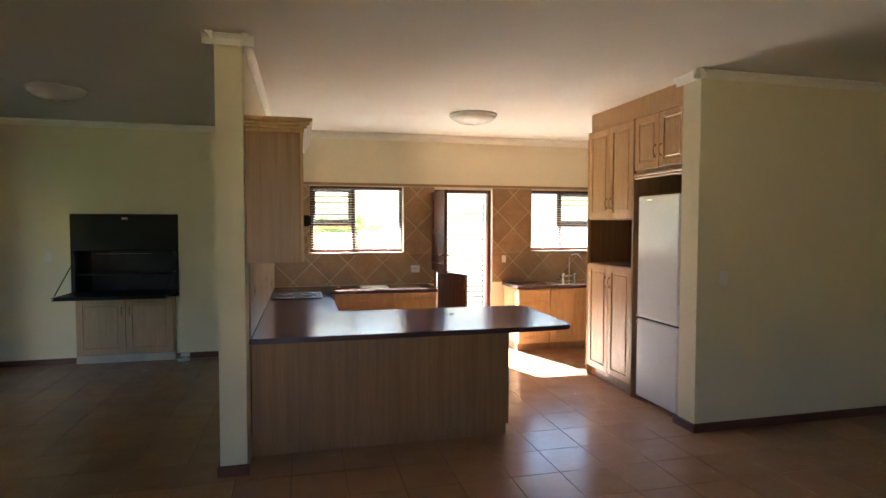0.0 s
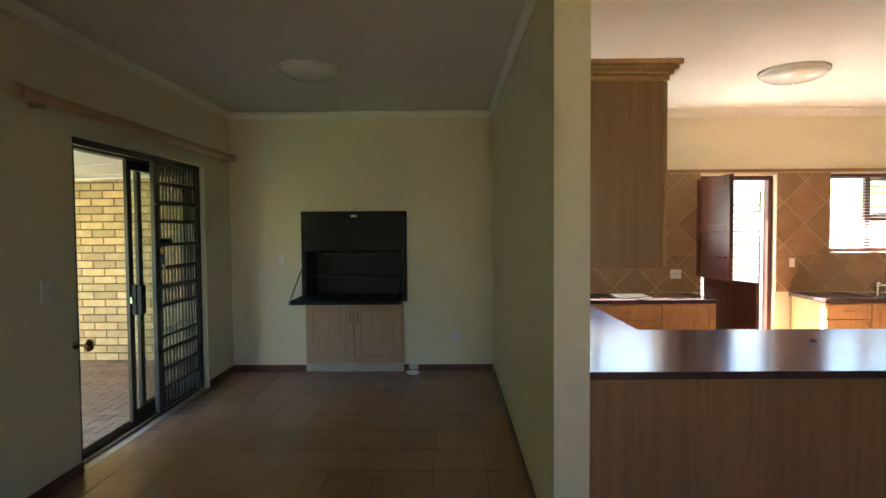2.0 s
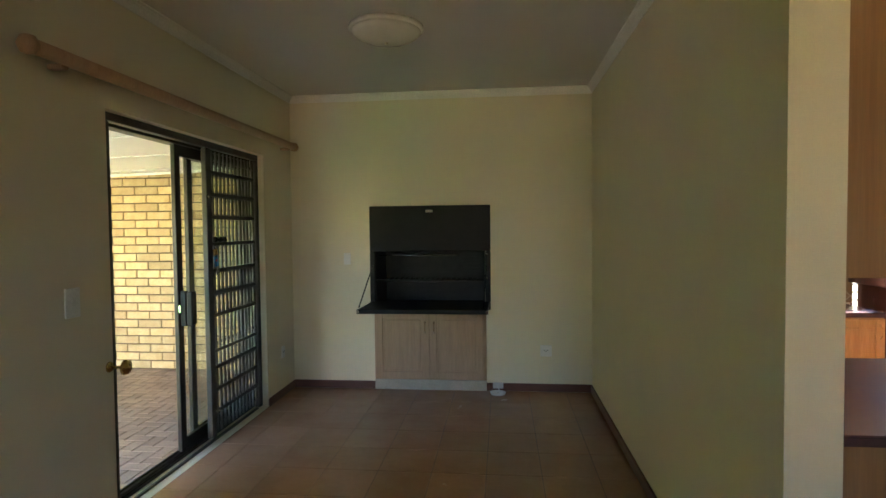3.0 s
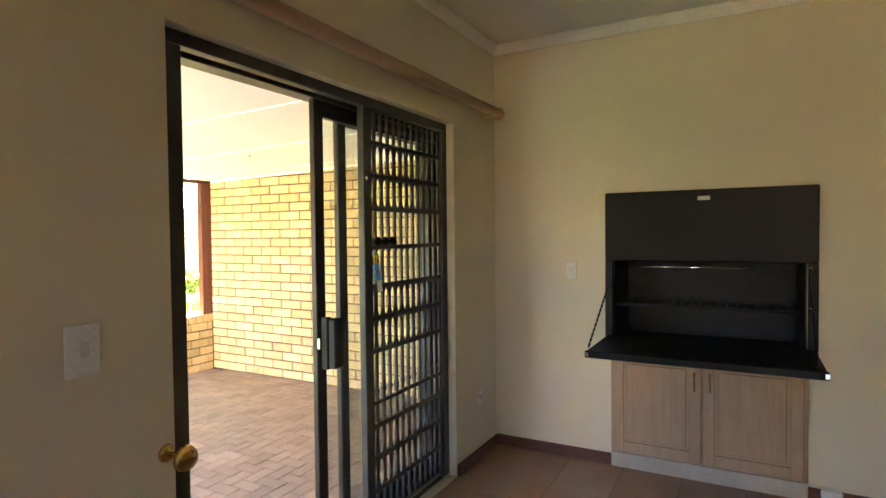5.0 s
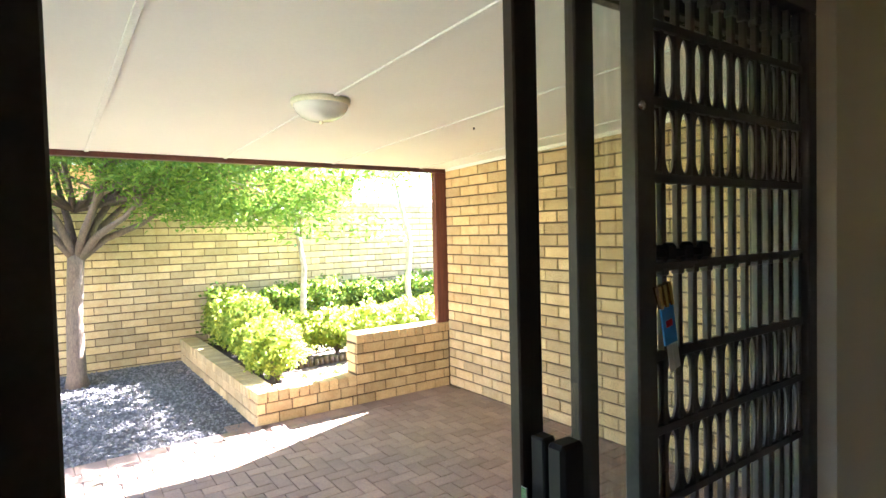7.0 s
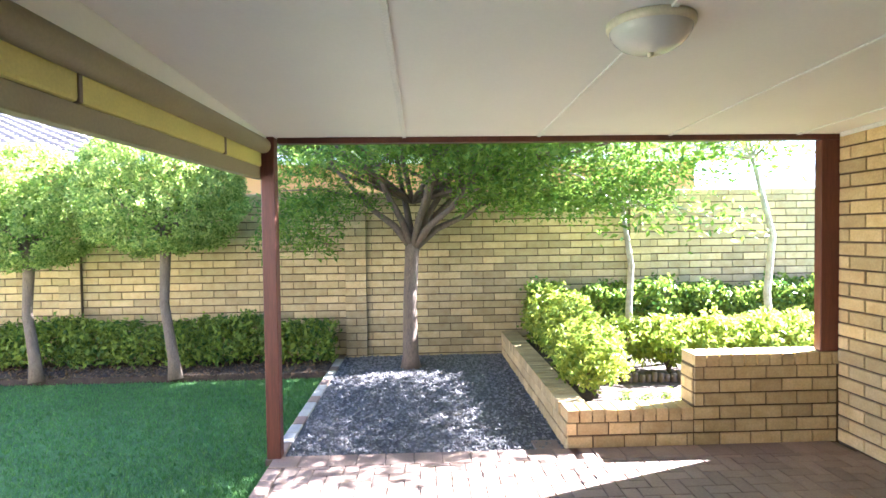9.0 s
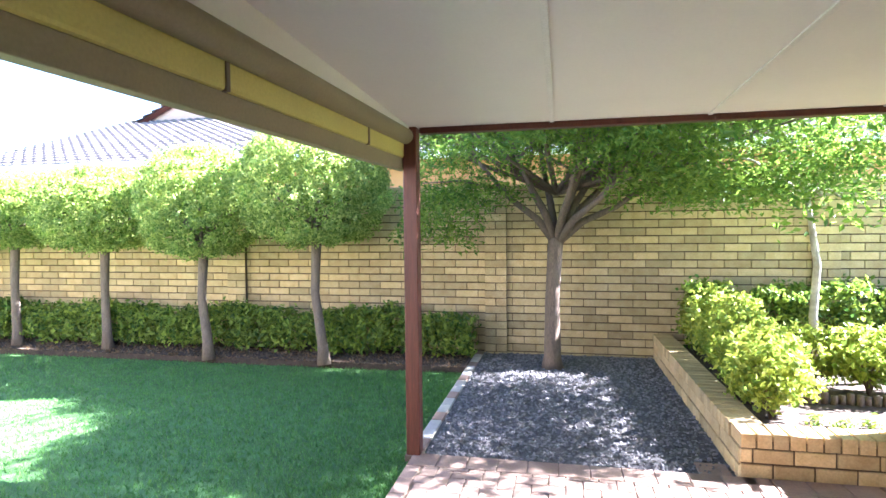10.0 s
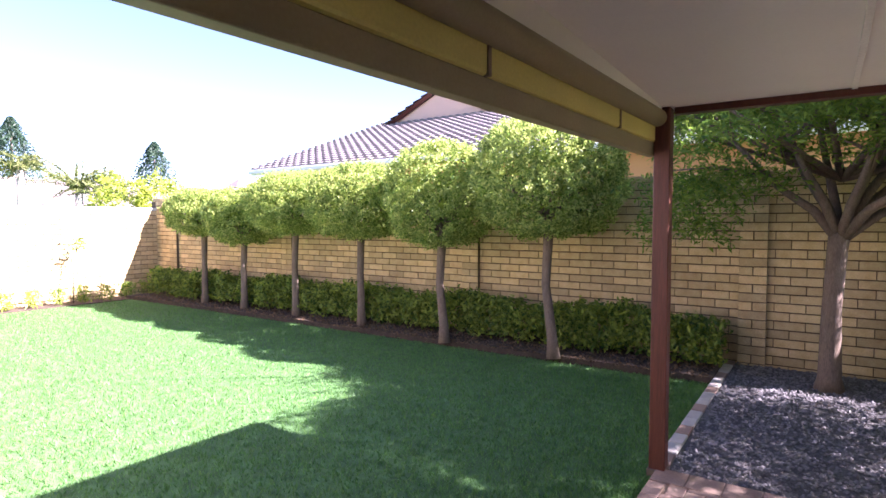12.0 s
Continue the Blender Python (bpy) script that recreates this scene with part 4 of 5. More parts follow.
def diagonal_tiles(rects, y, parent, size=0.33, gap=0.009):
    h = (size - gap) / math.sqrt(2)
    step = size * math.sqrt(2)
    for x0, x1, z0, z1 in rects:
        for r in range(-1, int((z1 - z0) / step * 2) + 30):
            for c in range(-1, 14):
                cx, cz = 0.6 + c * step + (step / 2 if r % 2 else 0), 0.7 + r * step / 2
                poly = clip_poly([(cx - h, cz), (cx, cz - h), (cx + h, cz), (cx, cz + h)], x0, x1, 0)
                poly = clip_poly(poly, z0, z1, 1) if poly else poly
                if len(poly) < 3:
                    continue
                bm = bmesh.new()
                f = bm.faces.new([bm.verts.new((a, y, b)) for a, b in poly])
                r2 = bmesh.ops.extrude_face_region(bm, geom=[f])
                for e in r2["geom"]:
                    if isinstance(e, bmesh.types.BMVert):
                        e.co.y = y - 0.006
                part("tile", bm, WTILE, parent)


RECTS = [(0.83, 2.948, 0.875, 1.288), (3.792, 5.94, 0.875, 1.288), (0.83, 1.283, 1.29, 2.19), (2.522, 2.948, 1.29, 2.19), (3.792, 4.376, 1.29, 2.19), (5.532, 5.94, 1.29, 2.19)]
for k, (x0, x1, z0, z1) in enumerate(RECTS[2:]):
    box("tile_bed", (x0, 8.128, 1.307), (x1, 8.1485, 2.2), WGROUT, backing)
box("tile_bed", (3.792, 8.128, 0.872), (5.94, 8.1485, 1.306), WGROUT, backing)
box("tile_bed", (0.83, 8.128, 2.2005), (5.94, 8.1485, 2.235), WTILE, backing)
diagonal_tiles(RECTS, 8.1275, backing)
side_backing = tagged(box("side_tile_backing", (0.8265, 4.72, 0.874), (0.833, 8.12, 1.412), WGROUT), "pale wall tiles beside the hob worktop", "wall tiles", kind="structure")
SIDET = mat("pale_side_tile", (0.5, 0.36, 0.22), 0.3, var=0.12, scale=5, bump=0.03, rand=0.08)
for r in range(2):
    for c in range(13):
        box("tile", (0.8332, 4.725 + c * 0.262, 0.878 + r * 0.267), (0.839, 4.725 + c * 0.262 + 0.256, 0.878 + r * 0.267 + 0.261), SIDET, side_backing, 0.001)

# ---- floor tiles ----
tiles = []
for i in range(-15, 16):
    for j in range(-10, 22):
        x0, y0 = 2.884 + i * 0.354, 4.042 + j * 0.372
        x1, y1 = min(x0 + 0.349, 6.99), min(y0 + 0.367, 8.148)
        x0, y0 = max(x0, -2.283), max(y0, -2.59)
        if x1 - x0 < 0.03 or y1 - y0 < 0.03:
            continue
        cx, cy = (x0 + x1) / 2, (y0 + y1) / 2
        tiles.append((abs(cx - 1.8) * 0.8 + abs(cy - 4.9), Matrix.Translation((cx, cy, -0.0045)), x1 - x0, y1 - y0, 0.0045))
lay("floor_tile", tiles, FTILE, FTILE_R, floor, 0.0005)

# ---- behind the kitchen: yard and outbuilding ----
ground = tagged(box("ground", (-400, -400, -0.6), (400, 400, -0.24), GRASSG), "grassy ground reaching the horizon", "ground", kind="structure")
yard = tagged(box("yard_paving", (-2.4, 8.38, -0.23), (12, 13, -0.1), CONC), "pale concrete yard paving", "paving", kind="structure")
ob_ = thing("outbuilding", "white and yellow outbuilding with tiled roof", "building", at=(3.5, 13.2, -0.2))
box("wall", (-2, 13.0, -0.24), (12, 13.3, 2.6), OUTP, ob_)
bm = bmesh.new()
for k in range(8):
    y = 12.4 + k * 0.32
    bx(bm, -2.5, y, 2.42 + k * 0.13, 12.5, y + 0.36, 2.47 + k * 0.13)
part("roof", bm, ROOFT, ob_)
box("fascia", (-2.5, 12.36, 2.34), (12.5, 12.395, 2.46), WHITEP, ob_)
box("yellow_band", (-2, 12.985, 1.95), (12, 12.9995, 2.42), YELLOWP, ob_)

# ---- patio ----
patio = tagged(box("patio_bed", (-6.54, 4.88, -0.25), (-2.5, 9.13, -0.112), SAND), "clay paver patio floor in herringbone", "paving", kind="structure")
pw = tagged(box("wall_patio", (-6.54, 9.145, -0.24), (-2.5, 9.36, 2.23), MORTAR), "yellow face-brick patio wall", "wall", kind="structure")
lay("brick", brick_pieces("x", -6.54, -2.5, 9.145, -1, -0.1, 2.226, -5.2), BRICK, BRICK_R, pw, 0.004)
lay("brick", brick_pieces("x", -6.2, -2.5, 9.147, -1, 2.228, 2.33, -5.2, seed=12), BRICK, BRICK_R, pw, 0.004, 8)
PSLOPE = 0.028


def patio_z(x):
    """Underside of the patio ceiling, which rises a little towards the house."""
    return 2.232 + PSLOPE * (x + 6.56)


def lean(ob):
    """Shears a part with the patio ceiling's fall."""
    for q in ob.data.vertices:
        q.co.z += patio_z(q.co.x) - patio_z(-6.56)
    return ob


tagged(lean(box("ceiling_patio", (-6.66, 4.89, 2.232), (-2.5, 9.36, 2.27), PCEIL)), "white patio ceiling boards with cover strips", "ceiling", kind="structure")
tagged(lean(box("roof_patio", (-6.75, 4.72, 2.274), (-2.5, 9.45, 2.32), ROOFT)), "patio roof sheeting", "roof", kind="structure")
for k, y in enumerate((5.87, 6.86, 7.84, 8.82)):
    bm = bmesh.new()
    bx(bm, -6.54, y - 0.014, 2.222, -2.5, y + 0.014, 2.2315, 0.002)
    tagged(lean(part("ceiling_strip_%d" % (k + 1), bm, WHITEP)), "narrow white ceiling cover strip", "trim", kind="structure")
bm = bmesh.new()
for q in bx(bm, -6.6, 9.147, 2.2, -2.5, 9.36, 2.24):
    if q.co.z > 2.22:
        q.co.z = patio_z(q.co.x) + 0.02
part("wall_head", bm, MORTAR, pw)
tagged(lean(box("wall_strip", (-6.5, 9.105, 2.2), (-2.5, 9.13, 2.2315), WHITEP, None, 0.004)), "white trim strip at the patio ceiling", "trim", kind="structure")
tagged(rod("ceiling_hook", [(-4.68, 8.06, patio_z(-4.68)), (-4.68, 8.06, patio_z(-4.68) - 0.015)], 0.006, BLACK), "small dark hook in the patio ceiling", "hook")
tagged(box("patio_beam", (-6.62, 4.95, 2.19), (-6.54, 9.36, 2.2315), DARKWOOD, None, 0.004), "dark red-brown timber beam at patio edge", "beam", kind="structure")
post = thing("timber_post", "red-brown stained timber patio post", "post", "patio posts", at=(-6.54, 4.89, -0.15))
box("shaft", (-6.59, 4.84, -0.13), (-6.49, 4.94, 2.2315), POSTW, post, 0.006)
box("shoe", (-6.6, 4.83, -0.15), (-6.48, 4.95, -0.1), GUTD, post, 0.004, "dark metal post shoe")
post2 = thing("timber_post", "stained timber post standing on the brick wall", "post", "patio posts", at=(-6.58, 9.06, 0.58))
box("shaft", (-6.62, 9.0, 0.585), (-6.541, 9.36, 2.189), POSTW, post2, 0.006)
tagged(box("wall_house_outer", (-2.53, 9.36, -0.24), (-2.5, 8.38, 2.24), BRICK_R), "face-brick outer house wall", "wall", kind="structure")

gut = thing("roof_gutter", "olive painted fascia and gutter along the patio roof", "gutter", at=(-5, 4.8, 2.1))
OLIVED = mat("brown_olive_paint", (0.29, 0.24, 0.135), 0.5, var=0.1, scale=2, bump=0.05)
GFALL = 0.018


def gut_part(name, a, b, material, bevel, label=""):
    bm = bmesh.new()
    bx(bm, a[0], a[1], a[2], b[0], b[1], b[2], bevel, 2)
    for q in bm.verts:
        q.co.z -= GFALL * (q.co.x + 6.56)
    return part(name, bm, material, gut, label)


def roll_z(x):
    return 2.168 - GFALL * (x + 6.56)


rod("top_roll", [(-6.57, 4.865, roll_z(-6.57)), (-4.5, 4.865, roll_z(-4.5)), (-2.5, 4.865, roll_z(-2.5))], 0.055, OLIVED, gut, 20)
gut_part("gutter_face", (-6.6, 4.77, 2.02), (-2.5, 4.85, 2.135), GUTTER, 0.014)
gut_part("fascia_board", (-6.61, 4.775, 1.935), (-2.5, 4.835, 2.022), OLIVED, 0.006)
bm = bmesh.new()
v = bx(bm, -6.57, 4.875, 2.16, -2.5, 4.8885, 2.2315)
for q in v:
    q.co.z = patio_z(q.co.x) + 0.03 if q.co.z > 2.2 else roll_z(q.co.x)
part("wall_plate_board", bm, PCEIL, gut, "cream painted board above the gutter")
gut_part("roof_edge", (-6.7, 4.7, 2.2), (-2.5, 4.8, 2.275), OLIVED, 0.006)
for x in (-5.75, -4.35, -3.0):
    gut_part("joint_bracket", (x - 0.012, 4.765, 2.018), (x + 0.012, 4.856, 2.137), GUTD, 0.004)

pav = []
for i in range(-60, 60):
    for j in range(-40, 40):
        for hx, (a, b) in ((True, (i + 2 * j, i - 2 * j)), (False, (i + 2 * j + 2, i - 2 * j - 1))):
            x, y = -6.6 + a * 0.105, 4.8 + b * 0.105
            lx, ly = (0.204, 0.099) if hx else (0.099, 0.204)
            x0, x1, y0, y1 = max(x, -6.33), min(x + lx, -2.51), max(y, 4.99), min(y + ly, 9.13)
            if x1 - x0 < 0.02 or y1 - y0 < 0.02:
                continue
            cx, cy = (x0 + x1) / 2, (y0 + y1) / 2
            pav.append((abs(cx + 5.2) + abs(cy - 6.9), Matrix.Translation((cx, cy, -0.112)) @ pose(0, 0, 0, random.uniform(-0.5, 0.5), random.uniform(-0.5, 0.5), 0), round(x1 - x0, 2), round(y1 - y0, 2), 0.012))
lay("paver", pav, PAVER, PAVER_R, patio, 0.003, 260)
edge = []
n = 0
y = 4.885
while y < 7.0:
    edge.append((n, Matrix.Translation((-6.435, y + 0.1, -0.112)), 0.2, 0.2, 0.014))
    y += 0.205
    n += 1
for k in range(19):
    edge.append((n + k, Matrix.Translation((-6.22 + k * 0.205, 4.935, -0.112)), 0.2, 0.1, 0.014))
edge += [(99, Matrix.Translation((-6.65, 6.92, -0.14)), 0.2, 0.2, 0.03), (99, Matrix.Translation((-6.435, 7.14, -0.112)), 0.2, 0.16, 0.014)]
for k in range(9):
    edge.append((60 + k, Matrix.Translation((-6.435, 7.33 + k * 0.205, -0.112)), 0.2, 0.2, 0.014))
lay("edge_paver", edge, PAVER, PAVER_R, patio, 0.004)

# ---- planter walls ----
planter = thing("planter_wall", "yellow brick planter wall with soldier coping", "planter", kind="structure", at=(-6.6, 8, -0.15))
box("core_low", (-6.74, 7.06, -0.24), (-6.552, 8.02, 0.13), MORTAR, planter)
box("core_high", (-6.74, 8.02, -0.24), (-6.552, 9.3, 0.5), MORTAR, planter)
box("core_side", (-9.96, 7.06, -0.24), (-6.74, 7.25, 0.13), MORTAR, planter)
P = brick_pieces("y", 7.05, 8.02, -6.552, 1, -0.112, 0.09, 8, L=0.24, H=0.1) + brick_pieces("y", 8.02, 9.13, -6.552, 1, -0.112, 0.49, 8, L=0.24, H=0.1)
P += brick_pieces("x", -9.96, -6.545, 7.062, -1, -0.14, 0.09, -7, L=0.24, H=0.1, seed=4) + brick_pieces("x", -6.74, -6.545, 8.022, -1, 0.2, 0.49, -7, L=0.24, H=0.1, seed=4)
y = 7.055
while y < 8.0:
    P.append((0, Matrix.Translation((-6.645, y + 0.045, 0.092)), 0.215, 0.085, 0.092))
    y += 0.097
while y < 9.12:
    P.append((0, Matrix.Translation((-6.645, y + 0.045, 0.492)), 0.215, 0.085, 0.09))
    y += 0.097
x = -6.8
while x > -9.95:
    P.append((3, Matrix.Translation((x, 7.15, 0.092)), 0.085, 0.215, 0.092))
    x -= 0.097
lay("brick", P, BRICK, BRICK_R, planter, 0.004)
tagged(box("planter_soil", (-9.96, 7.25, -0.2), (-6.74, 12, 0.06), SOIL), "dark soil in the raised planter", "soil", kind="structure")

# ---- gravel, lawn, beds ----
tagged(box("gravel_bed", (-9.96, 4.94, -0.23), (-6.54, 7.06, -0.125), GRAVELB), "grey gravel bed under the tree", "gravel", kind="structure")
rng = np.random.default_rng(5)
N = 9000
c = np.column_stack([rng.uniform(-9.95, -6.56, N), rng.uniform(4.95, 7.05, N), rng.uniform(-0.128, -0.112, N)])
oct_ = np.array([(1, 0, 0), (0, 1, 0), (-1, 0, 0), (0, -1, 0), (0, 0, 1), (0, 0, -1)], float)
ang = rng.uniform(0, 6.28, N)
v = oct_[None] * rng.uniform(0.6, 1.3, (N, 6, 1)) * rng.uniform(0.009, 0.02, (N, 1, 1)) * np.array([1, 1, 0.7])
v = np.stack([v[..., 0] * np.cos(ang)[:, None] - v[..., 1] * np.sin(ang)[:, None], v[..., 0] * np.sin(ang)[:, None] + v[..., 1] * np.cos(ang)[:, None], v[..., 2]], -1) + c[:, None]
fo = np.array([(0, 1, 4), (1, 2, 4), (2, 3, 4), (3, 0, 4), (1, 0, 5), (2, 1, 5), (3, 2, 5), (0, 3, 5)])
me = bpy.data.meshes.new("gravel")
me.from_pydata(v.reshape(-1, 3).tolist(), [], (fo[None] + 6 * np.arange(N)[:, None, None]).reshape(-1, 3).tolist())
me.materials.append(STONE)
tagged(link_mesh("gravel", me), "loose grey gravel stones", "gravel", kind="stuff")
kerb = thing("garden_kerb", "row of pale brick kerb stones along gravel", "kerb", kind="structure", at=(-8, 4.89, -0.15))
for k in range(16):
    box("kerb_brick", (-6.64 - k * 0.21, 4.84, -0.2), (-6.64 - k * 0.21 - 0.2, 4.94, -0.105), CONC if k % 3 else PAVER, kerb, 0.006)
lawn = tagged(box("lawn", (-9.05, -6.7, -0.239), (-4.02, 4.86, -0.165), GRASSG), "mown green lawn", "lawn", kind="structure")
tagged(box("garden_path", (-4.0, -7.2, -0.239), (-2.55, 4.86, -0.14), CONC), "pale concrete garden path beside the house", "path", kind="structure")
N = 110000
gx, gy = rng.uniform(-9.05, -4.03, N), 4.86 - 11.5 * rng.uniform(0, 1, N) ** 1.5
base = np.column_stack([gx, gy, np.full(N, -0.166)])
a = rng.uniform(0, 6.28, N)
w = np.column_stack([np.cos(a), np.sin(a), np.zeros(N)]) * rng.uniform(0.003, 0.007, (N, 1))
tip = base + np.column_stack([rng.normal(0, 0.014, N), rng.normal(0, 0.014, N), rng.uniform(0.015, 0.04, N)])
me = bpy.data.meshes.new("grass")
me.from_pydata(np.stack([base - w, base + w, tip], 1).reshape(-1, 3).tolist(), [], np.arange(3 * N).reshape(-1, 3).tolist())
me.materials.append(BLADE)
tagged(link_mesh("grass", me), "short green grass blades", "grass", kind="stuff")
tagged(box("bed_soil", (-9.96, -6.9, -0.239), (-9.0, 4.84, -0.085), SOIL), "dark soil bed along the garden wall", "soil", kind="structure")
tagged(box("rear_bed_soil", (-9.96, -7.35, -0.239), (-2.6, -6.7, -0.15), SOIL), "dark soil bed along the rear wall", "soil", kind="structure")
N = 4500
pts = np.column_stack([rng.uniform(-9.55, -8.93, N), rng.uniform(-6.5, 4.8, N), rng.uniform(-0.085, -0.065, N)])
tagged(cloud("leaf_litter", pts, np.tile((0, 0, 1.0), (N, 1)), 0.022, LITTER, None, seed=9), "dry fallen leaves on the soil bed", "leaf litter", kind="stuff")

# ---- garden walls ----
gw = tagged(box("wall_garden", (-10.2, -7.6, -0.24), (-10.0, 14, 2.0), MORTAR), "yellow face-brick garden boundary wall", "wall", kind="structure")
GB = [p for p in brick_pieces("y", -7.4, 14, -10.0, 1, -0.2, 2.0, 5.8, seed=7, side=0.0038)]
lay("brick", GB, BRICK, BRICK_R, gw, 0.004)
cop = []
y = -7.5
n = 0
while y < 14:
    cop.append((abs(y - 6), Matrix.Translation((-10.1, y + 0.15, 2.0)), 0.24, 0.29, 0.075))
    y += 0.3
lay("coping_brick", cop, BRICK, BRICK_R, gw, 0.006, 40)
for yc in (5.1, 1.37, -2.72, -6.6, 8.95):
    pr = thing("wall_pier", "yellow brick pier of the garden wall", "pier", "garden wall piers", at=(-9.95, yc, -0.2))
    box("core", (-9.995, yc - 0.14, -0.24), (-9.935, yc + 0.14, 2.06), MORTAR, pr)
    q = []
    for r in range(22):
        z = -0.15 + r * 0.1
        if r % 2:
            q += [(0, Matrix.Translation((-9.935, yc - 0.073, z)) @ pose(0, 0, 0, 0, 90, 0) @ pose(0, 0, 0, 0, 0, 90), 0.135, 0.09, 0.012), (0, Matrix.Translation((-9.935, yc + 0.073, z)) @ pose(0, 0, 0, 0, 90, 0) @ pose(0, 0, 0, 0, 0, 90), 0.135, 0.09, 0.012)]
        else:
            q.append((0, Matrix.Translation((-9.935, yc, z)) @ pose(0, 0, 0, 0, 90, 0) @ pose(0, 0, 0, 0, 0, 90), 0.28, 0.09, 0.012))
    lay("brick", q, BRICK, BRICK_R, pr, 0.004)
rw = tagged(box("wall_rear", (-10, -7.6, -0.24), (8, -7.38, 1.78), MORTAR), "sunlit brick wall at the garden's end", "wall", kind="structure")
lay("brick", brick_pieces("x", -10, 2, -7.38, 1, -0.2, 1.78, -8, seed=8), BRICK, BRICK_R, rw, 0.004, 60)
box("coping", (-10, -7.62, 1.785), (8, -7.36, 1.85), CONC, rw, 0.008)


# ---- trees, hedges, shrubs ----
def sprigs(centres, out, reach, n, rng):
    """Leaf places in tufts round centres, drawn out along the way each tuft looks."""
    m = len(centres)
    base = np.repeat(centres, n, 0)
    way = np.repeat(out, n, 0)
    p = base + rng.normal(size=(m * n, 3)) * reach + way * rng.uniform(-0.6, 1.6, (m * n, 1)) * reach
    return p, way + rng.normal(size=(m * n, 3)) * 0.5


def topiary(y, x, r, low, high, seed, label, lean_x=0.05):
    """A clipped tree: trunk, forked limbs and a crown of leafy tufts between two heights."""
    rng = np.random.default_rng(seed)
    z0 = -0.085
    t = thing("topiary_tree", label, "tree", "clipped trees along the garden wall", at=(x, y, z0))
    mid = low + (high - low) * 0.5
    base = low + 0.12
    A = Vector((x, y, 0))
    rod("trunk", [A + Vector((lean_x, lean_x, z0 - 0.03)), A + Vector((lean_x * 0.8, lean_x * 0.8, z0 + 0.2)), A + Vector((lean_x * 0.3, 0, base * 0.5)), A + Vector((0, 0.01, base - 0.1)), A + Vector((0, 0.02, base + 0.15))], [0.085, 0.062, 0.052, 0.06, 0.05], BARK, t, 12)
    for k in range(9):
        a = k * 0.7 + seed
        e = Vector((math.cos(a) * r * 0.62, math.sin(a) * r * 0.62, (high - low) * 0.4))
        F0 = A + Vector((0, 0, base - 0.06))
        rod("limb", [F0, F0 + Vector((e.x * 0.3, e.y * 0.3, e.z * 0.55)), F0 + e], [0.036, 0.024, 0.008], BARK, t, 6)
    m = int(1500 * (r / 0.9) ** 2)
    d = rng.normal(size=(m, 3))
    d /= np.linalg.norm(d, axis=1)[:, None]
    lump = 1 + 0.05 * np.sin(d[:, 0] * 5 + seed) * np.cos(d[:, 1] * 4 + seed) + 0.045 * np.sin(d[:, 2] * 9 + d[:, 0] * 6 + seed)
    half = (high - low) / 2
    rho = np.hypot(d[:, 0], d[:, 1])
    lump = lump / (rho ** 2.9 + np.abs(d[:, 2]) ** 2.9) ** (1 / 2.9)
    c = d * lump[:, None] * rng.uniform(0.88, 0.97, (m, 1)) * np.array([r, r, half])
    c += np.array([x, y, mid])
    p, o = sprigs(c, d, 0.03, 27, rng)
    stray = rng.normal(size=(60, 3))
    stray /= np.linalg.norm(stray, axis=1)[:, None]
    stray[:, 2] = np.abs(stray[:, 2]) * 0.8
    p2, o2 = sprigs(stray * np.array([r, r, half]) * rng.uniform(1.0, 1.07, (60, 1)) + np.array([x, y, mid]), stray, 0.022, 7, rng)
    cloud("crown", np.vstack([p, p2]), np.vstack([o, o2]), 0.0225, LEAF_T, t, seed=seed, shape=0.5, flat=0.5)
    # inner leaves in darker hedge green: the crown's inner shade put into colour
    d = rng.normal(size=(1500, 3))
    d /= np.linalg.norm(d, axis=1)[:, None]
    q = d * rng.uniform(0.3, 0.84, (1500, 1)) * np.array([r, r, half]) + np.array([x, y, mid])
    cloud("inner_shade_leaves", q, d, 0.045, LEAF_H, t, seed=seed + 50)
    return t


for k, (y, x, r, low, high, tx) in enumerate([(2.98, -9.1, 0.9, 1.36, 2.74, "large round clipped tree with a bare trunk"), (1.42, -9.1, 0.76, 1.2, 2.55, "round clipped tree with a ragged pale crown"), (-0.2, -9.25, 0.8, 1.3, 2.36, "round clipped tree with a bare trunk"),
                                             (-1.75, -9.3, 0.8, 1.33, 2.33, "round clipped tree with a bare trunk"), (-3.15, -9.3, 0.68, 1.13, 2.12, "smaller clipped tree with a drooping crown"), (-4.4, -9.3, 0.7, 1.3, 2.14, "small clipped tree at the row's end")]):
    topiary(y, x, r, low, high, 11 + 7 * k, tx, (0.15, 0.15, 0.04, 0.07, 0.06, 0.02)[k])


